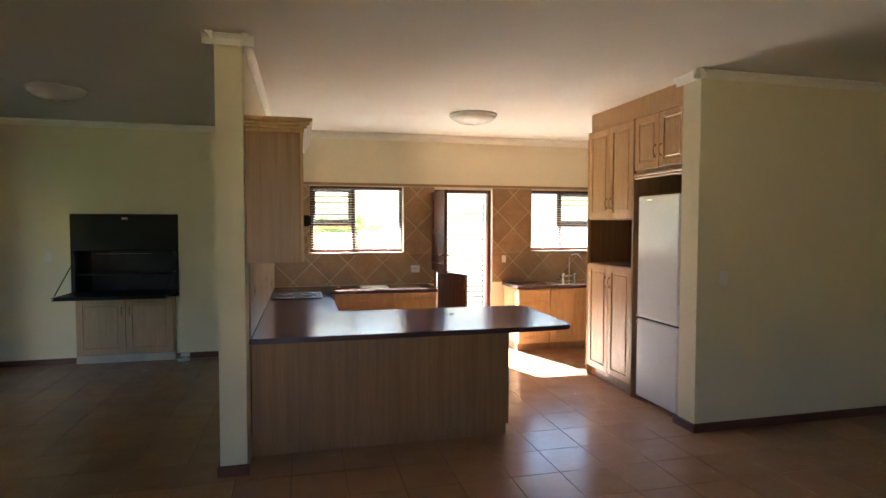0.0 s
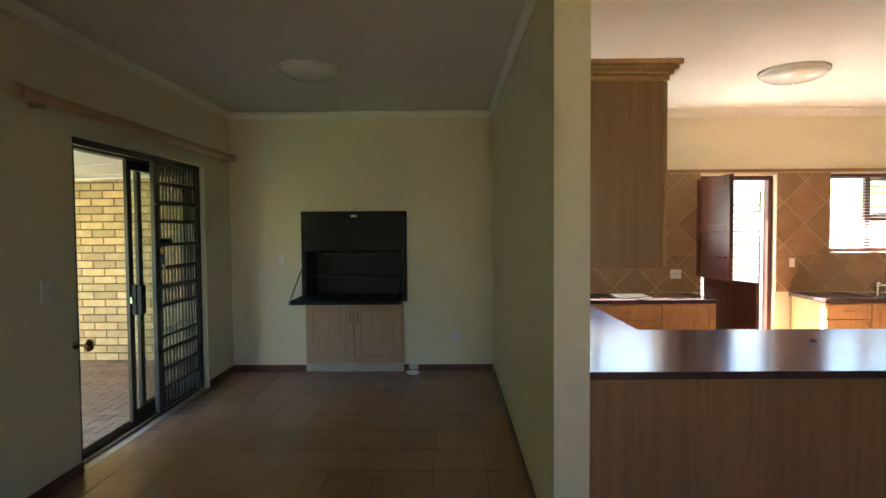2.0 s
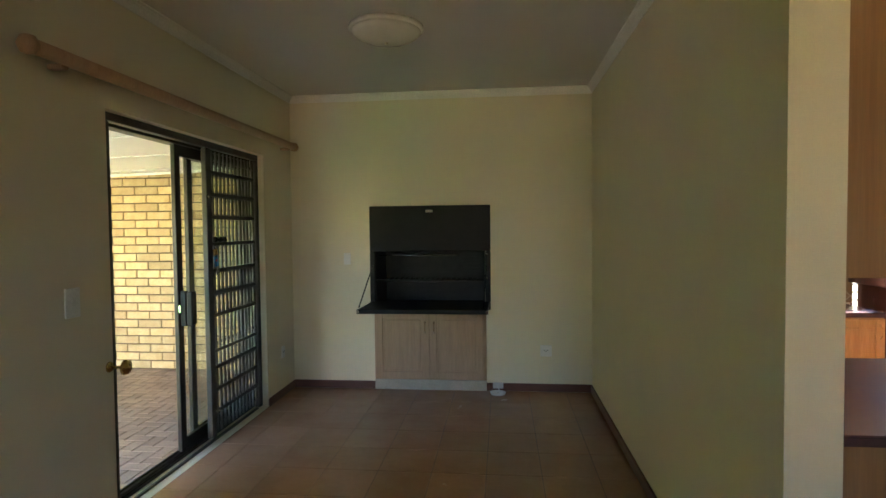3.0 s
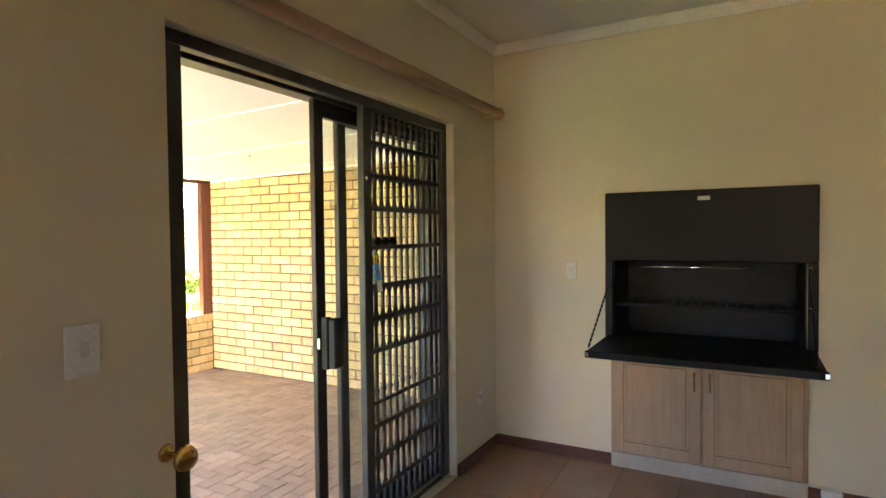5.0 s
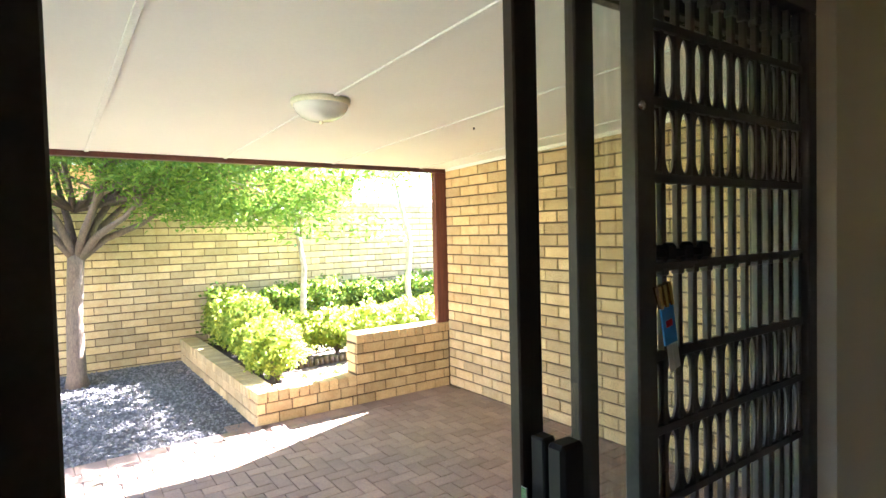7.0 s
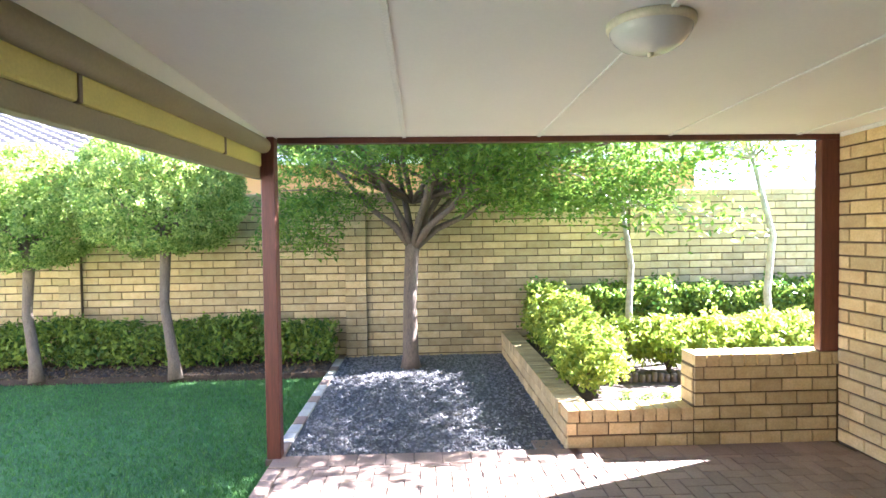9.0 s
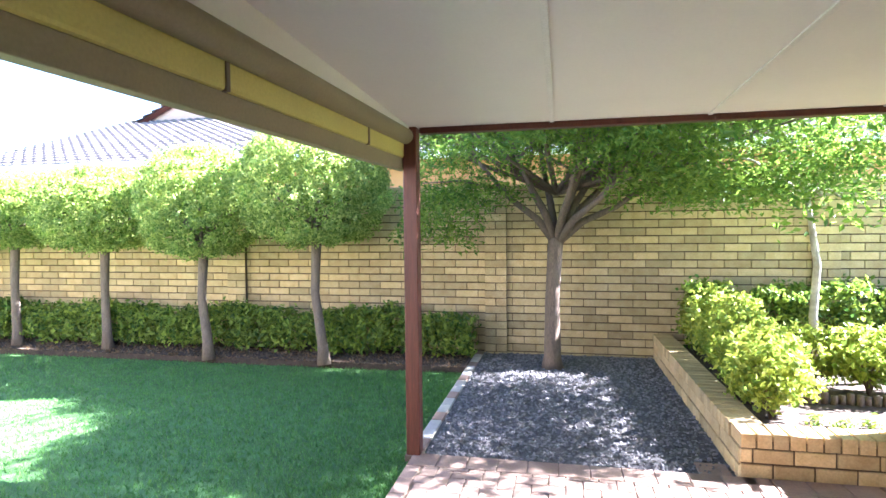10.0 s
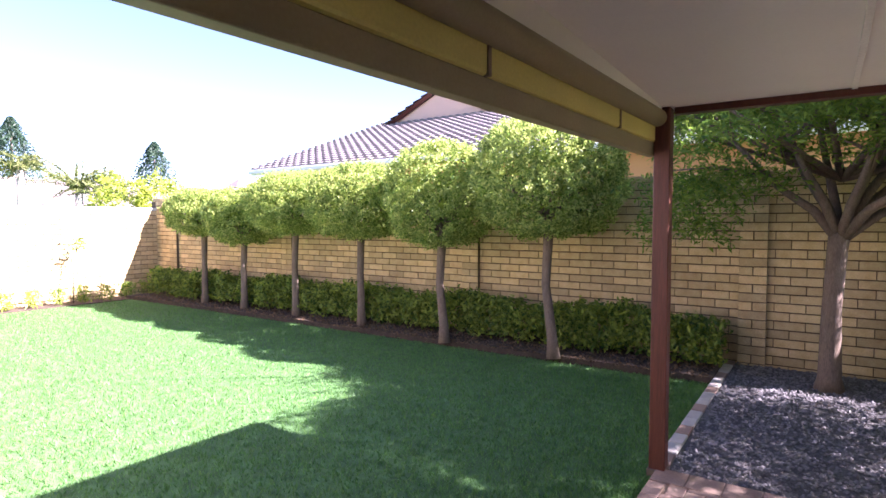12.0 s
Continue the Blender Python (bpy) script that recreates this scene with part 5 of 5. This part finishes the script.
def hedge(name, x0, x1, y0, y1, z0, z1, n, material, label, seed, size=0.04):
    """A clipped hedge: stems and a crust of leaves with an uneven top."""
    rng = np.random.default_rng(seed)
    t = thing(name, label, "hedge", at=((x0 + x1) / 2, (y0 + y1) / 2, z0))
    m = n // 16
    u = rng.uniform(0, 1, (m, 3))
    face = rng.integers(0, 5, m)
    u[face < 2, 0] = 1 - 0.12 * rng.uniform(0, 1, (face < 2).sum())
    u[face == 2, 2] = 1 - 0.12 * rng.uniform(0, 1, (face == 2).sum())
    u[face == 3, 0] = 0.15 * rng.uniform(0, 1, (face == 3).sum())
    u[:, 2] = 0.1 + 0.9 * u[:, 2]
    y = y0 + u[:, 1] * (y1 - y0)
    swell = 0.06 * np.sin(y * 5.3 + seed) + 0.05 * np.sin(y * 11 + seed * 2)
    x = x0 + u[:, 0] * (x1 - x0) + swell * (u[:, 0] - 0.3)
    top = z1 + 0.05 * np.sin(y * 3.1 + seed) + 0.045 * np.sin(y * 8.3 + x * 7)
    z = z0 + 0.04 + u[:, 2] * (top - z0 - 0.04)
    d = np.column_stack([(u[:, 0] - 0.4) * 2, rng.normal(0, 0.4, m), u[:, 2] * 1.2 - 0.2])
    d /= np.linalg.norm(d, axis=1)[:, None]
    p, o = sprigs(np.column_stack([x, y, z]), d, 0.036, 16, rng)
    cloud("foliage", p, o, size, material, t, seed=seed, flat=0.5, shape=0.5)
    yy = y0 + 0.15
    while yy < y1:
        xc = (x0 + x1) / 2 + rng.uniform(-0.08, 0.08)
        rod("stem", [(xc, yy, z0 - 0.02), (xc + rng.uniform(-0.04, 0.04), yy, z0 + 0.2), (xc, yy + rng.uniform(-0.08, 0.08), z0 + (z1 - z0) * 0.7)], [0.014, 0.01, 0.004], BARK, t, 5)
        yy += 0.45
    return t


hedge("low_hedge", -9.75, -9.4, -6.6, 4.85, -0.085, 0.4, 40000, LEAF_H, "low dense green hedge along the brick wall", 3, 0.036)
hedge("planter_hedge", -9.8, -9.35, 7.35, 11.8, 0.06, 0.78, 20000, LEAF_H, "dark green hedge behind the planter", 5, 0.036)


def shrub(at, r, h, m, label, seed, size=0.032):
    """An open shrub: forked stems that carry leafy tufts, airy towards its foot."""
    rng = np.random.default_rng(seed)
    t = thing("shrub", label, "shrub", "yellow-green shrubs in the planter", at=at)
    A = Vector(at)
    for k in range(9):
        a = k * 0.72 + seed
        q = A + Vector((math.cos(a) * r * rng.uniform(0.3, 0.8), math.sin(a) * r * rng.uniform(0.3, 0.8), h * rng.uniform(0.65, 0.9)))
        rod("stem", [at, tuple(A.lerp(q, 0.45) + Vector((0, 0, 0.06))), tuple(q)], [0.012, 0.008, 0.003], BARK, t, 5)
    d = rng.normal(size=(m, 3))
    d /= np.linalg.norm(d, axis=1)[:, None]
    rad = rng.uniform(0.45, 1.0, (m, 1)) ** 0.6
    lump = 1 + 0.18 * np.sin(d[:, :1] * 4 + seed) * np.cos(d[:, 1:2] * 5 + seed * 2)
    c = d * rad * lump * np.array([r, r, h * 0.4]) + np.array(at) + np.array([0, 0, h * 0.62])
    p, o = sprigs(c, d * 0.6 + np.array([0, 0, 0.6]), 0.034 * size / 0.032, 18, rng)
    cloud("foliage", p, o, size, LEAF_Y, t, seed=seed, flat=0.6, shape=0.5)
    return t


for k, (x, y, r, h) in enumerate([(-7.25, 7.47, 0.3, 0.5), (-7.6, 7.52, 0.33, 0.56), (-8.0, 7.55, 0.34, 0.6), (-8.4, 7.55, 0.35, 0.64), (-8.8, 7.58, 0.36, 0.68), (-9.2, 7.6, 0.36, 0.72), (-9.55, 7.62, 0.3, 0.74), (-8.15, 8.05, 0.3, 0.52), (-8.05, 8.5, 0.32, 0.54), (-8.0, 8.95, 0.33, 0.55), (-8.0, 9.4, 0.34, 0.56), (-8.0, 9.85, 0.34, 0.56), (-8.05, 10.35, 0.34, 0.56)]):
    shrub((x, y, 0.06), r, h, 125, "leafy yellow-green shrub in the planter", 40 + k)
for k, (x, y) in enumerate([(1.2, 11.8), (2.2, 12.0)]):
    bush = shrub((x, y, -0.1), 0.7, 1.9, 150, "tall green bush in the back yard", 70 + k, 0.05)
    bush.name = "yard_bush"
for k, (x, y) in enumerate([(-12.2, -11.2), (-11.2, -11.6)]):
    bush = shrub((x, y, -0.24), 0.9, 3.1, 220, "yellow-green bush behind the rear wall", 80 + k, 0.06)
    bush.name = "garden_bush"
edging = thing("log_edging", "row of short dark edging logs in the planter", "edging", at=(-7.7, 8, 0.06))
for k in range(16):
    rod("log", [(-7.72 + 0.012 * math.sin(k * 2.3), 7.72 + k * 0.062, 0.05), (-7.72 + 0.012 * math.sin(k * 2.3), 7.72 + k * 0.062, 0.14 + 0.012 * math.sin(k * 1.7))], 0.027, BARK, edging, 8)
for k in range(7):
    at = (-7.15 + 0.1 * math.sin(k * 3), 7.75 + k * 0.17, 0.06)
    pts = np.array(at) + np.random.default_rng(k).normal(size=(60, 3)) * np.array([0.05, 0.05, 0.02]) + np.array([0, 0, 0.04])
    t = thing("seedling", "small green seedling in planter soil", "plant", "seedlings in the planter", at=at)
    cloud("foliage", pts, np.tile((0, 0, 1.0), (60, 1)), 0.02, LEAF_H, t, seed=k)

# spreading feathery tree
tree = thing("spreading_tree", "wide feathery-leaved tree rising from gravel", "tree", at=(-9.3, 5.83, -0.12))
B = Vector((-9.3, 5.83, -0.14))
rod("trunk", [B, B + Vector((0.01, 0, 0.15)), B + Vector((0.02, 0.0, 0.8)), B + Vector((0.0, 0.03, 1.35)), B + Vector((0.0, 0.05, 1.62))], [0.135, 0.1, 0.082, 0.085, 0.09], BARK, tree, 14)
F = B + Vector((0, 0.05, 1.55))
tips = []
rt = random.Random(4)
BOUGHS = [(0.3, 1.3, 0.75), (-0.2, 1.0, 1.2), (0.4, -1.0, 0.95), (0.9, 0.3, 1.1), (-0.6, -0.6, 1.2), (0.7, -0.6, 1.3), (-0.4, 0.5, 1.4), (0.9, 0.9, 0.9), (0.2, 0.9, 1.6), (-0.3, -0.3, 1.7), (0.6, 0.5, 1.5)]
for dx, dy, dz in BOUGHS:
    d = Vector((dx, dy, dz))
    mid = F + d * 0.5 + Vector((0, 0, -0.05))
    end = F + d * 1.15 + Vector((0, 0, 0.1))
    rod("limb", [F - Vector((0, 0, 0.08)), F + d * 0.22, mid, end], [0.055, 0.042, 0.03, 0.015], BARK, tree, 9)
    for k in range(12):
        s = mid.lerp(end, rt.uniform(0.1, 1.1))
        q = Vector((rt.gauss(0, 0.65), rt.gauss(0, 0.75), rt.uniform(-0.35, 0.55)))
        e = s + q + d * 0.35
        e.y = max(e.y, 4.45)
        rod("branch", [s, s.lerp(e, 0.5) + Vector((0, 0, 0.08)), e], [0.018, 0.011, 0.004], BARK, tree, 5)
        tips.append(e)
        tips.append(s.lerp(e, 0.6) + Vector((rt.gauss(0, 0.15), rt.gauss(0, 0.15), 0.0)))
LOW = [(-8.6, 4.7, 1.75), (-8.8, 4.45, 1.62), (-8.7, 4.9, 1.95), (-8.9, 4.6, 1.9), (-9.0, 4.55, 1.5), (-8.3, 7.2, 1.9), (-8.5, 7.6, 1.95), (-8.2, 8.0, 2.0), (-8.6, 8.3, 2.05), (-8.3, 6.8, 2.1), (-8.2, 8.6, 2.15),
       (-8.0, 5.0, 2.3), (-8.0, 5.8, 2.4), (-7.9, 6.6, 2.35), (-7.8, 7.4, 2.3), (-8.9, 6.9, 2.0), (-9.0, 7.4, 1.95), (-8.9, 5.1, 2.0), (-9.1, 8.0, 2.0)]
for x, y, z in LOW:
    tips += [Vector((x, y, z)), Vector((x + 0.1, y + 0.12, z + 0.06)), Vector((x - 0.1, y - 0.06, z + 0.1))]
tips = [e for e in tips if e.y > 4.4 or e.z > 2.6]
# the high part of the crown, wide and open
for k in range(150):
    a = rt.uniform(0, 6.28)
    q = math.sqrt(rt.random())
    tips.append(Vector((-8.95 + 1.75 * q * math.cos(a), max(4.7, 6.9 + 3.4 * q * math.sin(a)), 2.65 + 0.9 * rt.random() * (1 - 0.6 * q * q))))
# the unseen top of the crown above the patio roof, added to shade the lawn
for k in range(170):
    p, q = rt.uniform(0, 6.28), math.sqrt(rt.random())
    tips.append(Vector((-9.4 + 1.8 * q * math.cos(p), max(4.6, 6.4 + 2.6 * q * math.sin(p)), 3.5 + 1.6 * rt.random() * (1 - 0.35 * q * q))))
# unseen tips added to shade the lawn strip beside the patio roof's shadow
for k in range(40):
    tips.append(Vector((rt.uniform(-8.3, -7.3), rt.uniform(6.0, 8.8), rt.uniform(3.3, 4.1))))
# more unseen tips, added to dapple the sun on the patio's edge pavers
for k in range(34):
    tips.append(Vector((rt.uniform(-8.1, -7.4), rt.uniform(7.3, 10.2), rt.uniform(2.65, 3.3))))
for k in range(16):
    a = k * 0.393
    e = Vector((-8.9 + 1.4 * math.cos(a), 6.6 + 2.6 * math.sin(a), 2.85 + 0.3 * math.sin(k * 2.2)))
    rod("branch", [F + Vector((0, 0, 0.5)), F.lerp(e, 0.5) + Vector((0, 0, 0.25)), e], [0.035, 0.022, 0.007], BARK, tree, 6)


def shades_sunny_lawn(e):
    """Whether a leafy tip's shadow would fall on the open, sunlit lawn."""
    f = (e.z + 0.16) / -SUN_WAY.z
    sx, sy = e.x + SUN_WAY.x * f + 0.15, e.y + SUN_WAY.y * f - 0.15
    return sy < 1.95 - max(0.0, -6.7 - sx) * 1.8


tips = [e for e in tips if not shades_sunny_lawn(e)]
# unseen leaf clusters added so their shade closes up to the patio roof's
for k in range(60):
    z = rt.uniform(2.9, 3.5)
    f = (z + 0.16) / -SUN_WAY.z
    tips.append(Vector((rt.uniform(-6.9, -5.5) - SUN_WAY.x * f, rt.uniform(2.15, 4.7) - SUN_WAY.y * f, z)))
rng = np.random.default_rng(77)
P_, D_ = [], []
for e in tips:
    n = 190
    a = rng.uniform(0, 6.28, n)
    rr = 0.46 * np.sqrt(rng.uniform(0, 1, n))
    P_.append(np.column_stack([e.x + rr * np.cos(a), e.y + rr * np.sin(a), e.z - 0.5 * rr ** 2 / 0.42 + rng.normal(0, 0.045, n)]))
    D_.append(np.tile((0, 0, 1.0), (n, 1)))
cloud("crown", np.vstack(P_), np.vstack(D_), 0.037, LEAF_A, tree, seed=6, shape=0.33, flat=0.9)


def slim_tree(at, h, label, seed, material, bend):
    rng = np.random.default_rng(seed)
    t = thing("slim_tree", label, "tree", at=at)
    A = Vector(at)
    rod("trunk", [A - Vector((0, 0, 0.03)), A + Vector((0, bend * 0.3, h * 0.3)), A + Vector((0.03, bend * 0.1, h * 0.6)), A + Vector((0, bend, h))], [0.05, 0.042, 0.038, 0.025], material, t, 8)
    P2 = []
    for k in range(9):
        e = A + Vector((rng.normal(0, 0.45), bend + rng.normal(0, 0.5), h + rng.uniform(-0.2, 0.6)))
        rod("branch", [A + Vector((0, bend, h)), (A + Vector((0, bend, h)) + e) / 2 + Vector((0, 0, 0.1)), e], [0.018, 0.012, 0.005], material, t, 5)
        P2.append(np.array(e) + rng.normal(size=(90, 3)) * np.array([0.25, 0.28, 0.12]))
    P2 = np.vstack(P2)
    cloud("crown", P2, np.tile((0, 0, 1.0), (len(P2), 1)), 0.05, LEAF_A, t, seed=seed)
    return t


slim_tree((-9.0, 8.47, 0.06), 1.75, "slim pale-barked young tree behind the shrubs", 3, BARKP, -0.1)
slim_tree((-9.0, 10.2, 0.06), 2.3, "slim pale-barked tree near the garden wall", 8, BARKP, -0.25)

# plants in the rear bed
for k in range(14):
    x = -9.5 + k * 0.45
    rng = np.random.default_rng(200 + k)
    t = thing("border_plant", "strappy green border plant", "plant", "plants along the rear wall", at=(x, -6.95, -0.15))
    n = 160
    a = rng.uniform(0, 6.28, n)
    p = np.column_stack([x + 0.2 * np.cos(a) * rng.uniform(0, 1, n), -6.95 + 0.15 * np.sin(a), -0.12 + rng.uniform(0, 0.32, n)])
    cloud("foliage", p, np.column_stack([np.cos(a), np.sin(a), np.full(n, 0.6)]), 0.07, LEAF_H if k < 5 else LEAF_Y, t, seed=k, shape=0.15)
st = thing("sapling", "thin young sapling by the rear wall", "plant", at=(-8.0, -7.0, -0.15))
rod("stem", [(-8.0, -7.0, -0.17), (-8.02, -7.0, 0.5), (-8.1, -7.0, 1.0)], [0.012, 0.01, 0.006], BARK, st, 6)
rng = np.random.default_rng(9)
cloud("foliage", np.array((-8.1, -7.0, 1.05)) + rng.normal(size=(70, 3)) * 0.09, np.tile((0, 0, 1.0), (70, 1)), 0.04, LEAF_H, st, seed=4)


# ---- neighbours ----
def tiled_roof(name, a, b, c, d, parent, rows, waves, label=""):
    """A roof plane a-b (eave) to d-c (ridge) made of lapped, waved tile courses."""
    a, b, c, d = map(Vector, (a, b, c, d))
    nrm = (b - a).cross(d - a).normalized()
    if nrm.z < 0:
        nrm = -nrm
    m = waves * 4
    for r in range(rows):
        verts = []
        for e, lift in ((0, -0.02), (0, 0.07), (1.02, 0.0)):
            f = (r + e) / rows
            p, q = a.lerp(d, f), b.lerp(c, f)
            for i in range(m + 1):
                verts.append(tuple(p.lerp(q, i / m) + nrm * (lift + 0.022 * math.sin(i / m * waves * 6.28318))))
        faces = [(k + i, k + i + 1, k + m + 2 + i, k + m + 1 + i) for k in (0, m + 1) for i in range(m)]
        me = bpy.data.meshes.new(name)
        me.from_pydata(verts, [], faces)
        me.materials.append(ROOFT)
        link_mesh(name, me, parent, label)


nb = thing("neighbour_house", "neighbouring house with grey tiled roof and pink gable", "house", at=(-20, -2, -0.2))
box("wall", (-26, -8.7, -0.24), (-14.6, 12, 3.1), ORANGE, nb, 0)
tiled_roof("roof_course", (-14.0, -9.1, 3.12), (-14.0, 13, 3.12), (-20.5, 13, 5.5), (-20.5, -9.1, 5.5), nb, 22, 70)
box("fascia", (-14.02, -9.1, 2.95), (-13.97, 13, 3.14), WHITEP, nb)
box("gutter", (-13.96, -9.1, 3.0), (-13.88, 13, 3.08), WHITEP, nb)
bm = bmesh.new()
g = [(-20.0, -8.5, 5.2), (-20.0, -3.6, 5.2), (-20.0, -6.05, 6.3)]
v0 = [bm.verts.new(p) for p in g]
v1 = [bm.verts.new((p[0] - 6, p[1], p[2])) for p in g]
bm.faces.new(v0)
bm.faces.new(v1[::-1])
for i in range(3):
    bm.faces.new((v0[i], v1[i], v1[(i + 1) % 3], v0[(i + 1) % 3]))
part("gable", bm, PINK, nb, "pink plastered gable")
for s, e in ((-8.9, -6.05), (-3.2, -6.05)):
    p0, p1 = Vector((-19.9, s, 5.05)), Vector((-19.9, e, 6.42))
    rod("barge_board", [p0, p1], 0.1, DARKWOOD, nb, 4, "", False)
tiled_roof("gable_roof_course", (-19.8, -9.0, 5.12), (-26, -9.0, 5.12), (-26, -6.05, 6.45), (-19.8, -6.05, 6.45), nb, 8, 14)
tiled_roof("gable_roof_course", (-19.8, -3.1, 5.12), (-26, -3.1, 5.12), (-26, -6.05, 6.45), (-19.8, -6.05, 6.45), nb, 8, 14)

fh = thing("far_house", "pale far house with low tiled roof", "house", "houses beyond the rear wall", at=(-22, -34, -0.2))
box("wall", (-30, -38, -0.24), (-8, -33, 2.6), PINK, fh)
tiled_roof("roof_course", (-31, -32.4, 2.5), (-7, -32.4, 2.5), (-10, -36, 4.3), (-28, -36, 4.3), fh, 12, 40)
for x in (-27, -22, -17, -12):
    w_ = box("window", (x, -32.99, 0.9), (x + 1.6, -32.95, 2.0), DARKV, fh)
    box("frame", (x - 0.06, -32.94, 0.84), (x + 1.66, -32.9, 0.9), WHITEP, w_)
fh2 = thing("far_house", "pale far house with low tiled roof", "house", "houses beyond the rear wall", at=(-40, -40, -0.2))
box("wall", (-52, -46, -0.24), (-34, -39, 2.6), PINK, fh2)
tiled_roof("roof_course", (-53, -38.4, 2.5), (-33, -38.4, 2.5), (-37, -42.5, 4.6), (-49, -42.5, 4.6), fh2, 12, 30)


def palm(at, h, seed, size=1.0):
    rng = np.random.default_rng(seed)
    A = Vector(at)
    t = thing("palm_tree", "yellow-green palm beyond the rear wall", "palm", "palms beyond the wall", at=at)
    rod("trunk", [A, A + Vector((0, 0, h))], [0.28, 0.2], BARKP, t, 8)
    for k in range(18):
        a, el = k * 2.4, rng.uniform(0.2, 1.2)
        L = rng.uniform(1.3, 2.0) * size
        pts, out = [], []
        for i in range(26):
            f = (i + 1) / 26
            c = A + Vector((0, 0, h)) + Vector((math.cos(a) * L * f * math.cos(el), math.sin(a) * L * f * math.cos(el), L * f * math.sin(el) - 0.9 * f * f))
            for s in (-1, 1):
                pts.append(c + Vector((-math.sin(a), math.cos(a), -0.3)) * s * 0.15)
                out.append((-math.sin(a) * 0.2, math.cos(a) * 0.2, 1))
        cloud("frond", np.array([tuple(p) for p in pts]), np.array(out), 0.22, LEAF_P, t, seed=seed + k, shape=0.18)
    return t


def conifer(at, h, r, seed):
    rng = np.random.default_rng(seed)
    t = thing("conifer", "dark conifer far beyond the wall", "tree", "conifers beyond the wall", at=at)
    rod("trunk", [at, (at[0], at[1], at[2] + h * 0.9)], [0.25, 0.05], BARK, t, 6)
    n = 5000
    f = rng.uniform(0, 1, n) ** 0.8
    a = rng.uniform(0, 6.28, n)
    rr = r * (1 - f) ** 0.8 * np.sqrt(rng.uniform(0.2, 1, n)) * (1 + 0.3 * np.sin(a * 5 + f * 20)) + 0.1
    p = np.column_stack([at[0] + rr * np.cos(a), at[1] + rr * np.sin(a), at[2] + h * (0.1 + 0.9 * f)])
    cloud("crown", p, np.column_stack([np.cos(a), np.sin(a), np.full(n, -0.2)]), 0.16, LEAF_D, t, seed=seed, shape=0.3)
    return t


palm((-14.6, -28.5, -0.2), 4.5, 3)
palm((-17.3, -28.5, -0.2), 3.5, 5, 1.5)
palm((-18.4, -27.8, -0.2), 3.0, 9, 1.4)
conifer((-30.4, -44.5, -0.2), 8.9, 3.4, 7)
conifer((-19.6, -44.5, -0.2), 9.5, 3.4, 8)
gz = thing("gazebo_roof", "small dark pyramid roof far off", "roof", at=(-32.0, -34.5, 0))
bm = bmesh.new()
bmesh.ops.create_cone(bm, cap_ends=True, segments=4, radius1=1.2, radius2=0.02, depth=0.8, matrix=Matrix.Translation((-32.0, -34.5, 4.75)) @ pose(0, 0, 0, 0, 0, 45))
part("roof", bm, ROOFT, gz)
for sx in (-0.7, 0.7):
    for sy in (-0.7, 0.7):
        box("post", (-32.0 + sx - 0.06, -34.5 + sy - 0.06, -0.24), (-32.0 + sx + 0.06, -34.5 + sy + 0.06, 4.36), GUTD, gz)
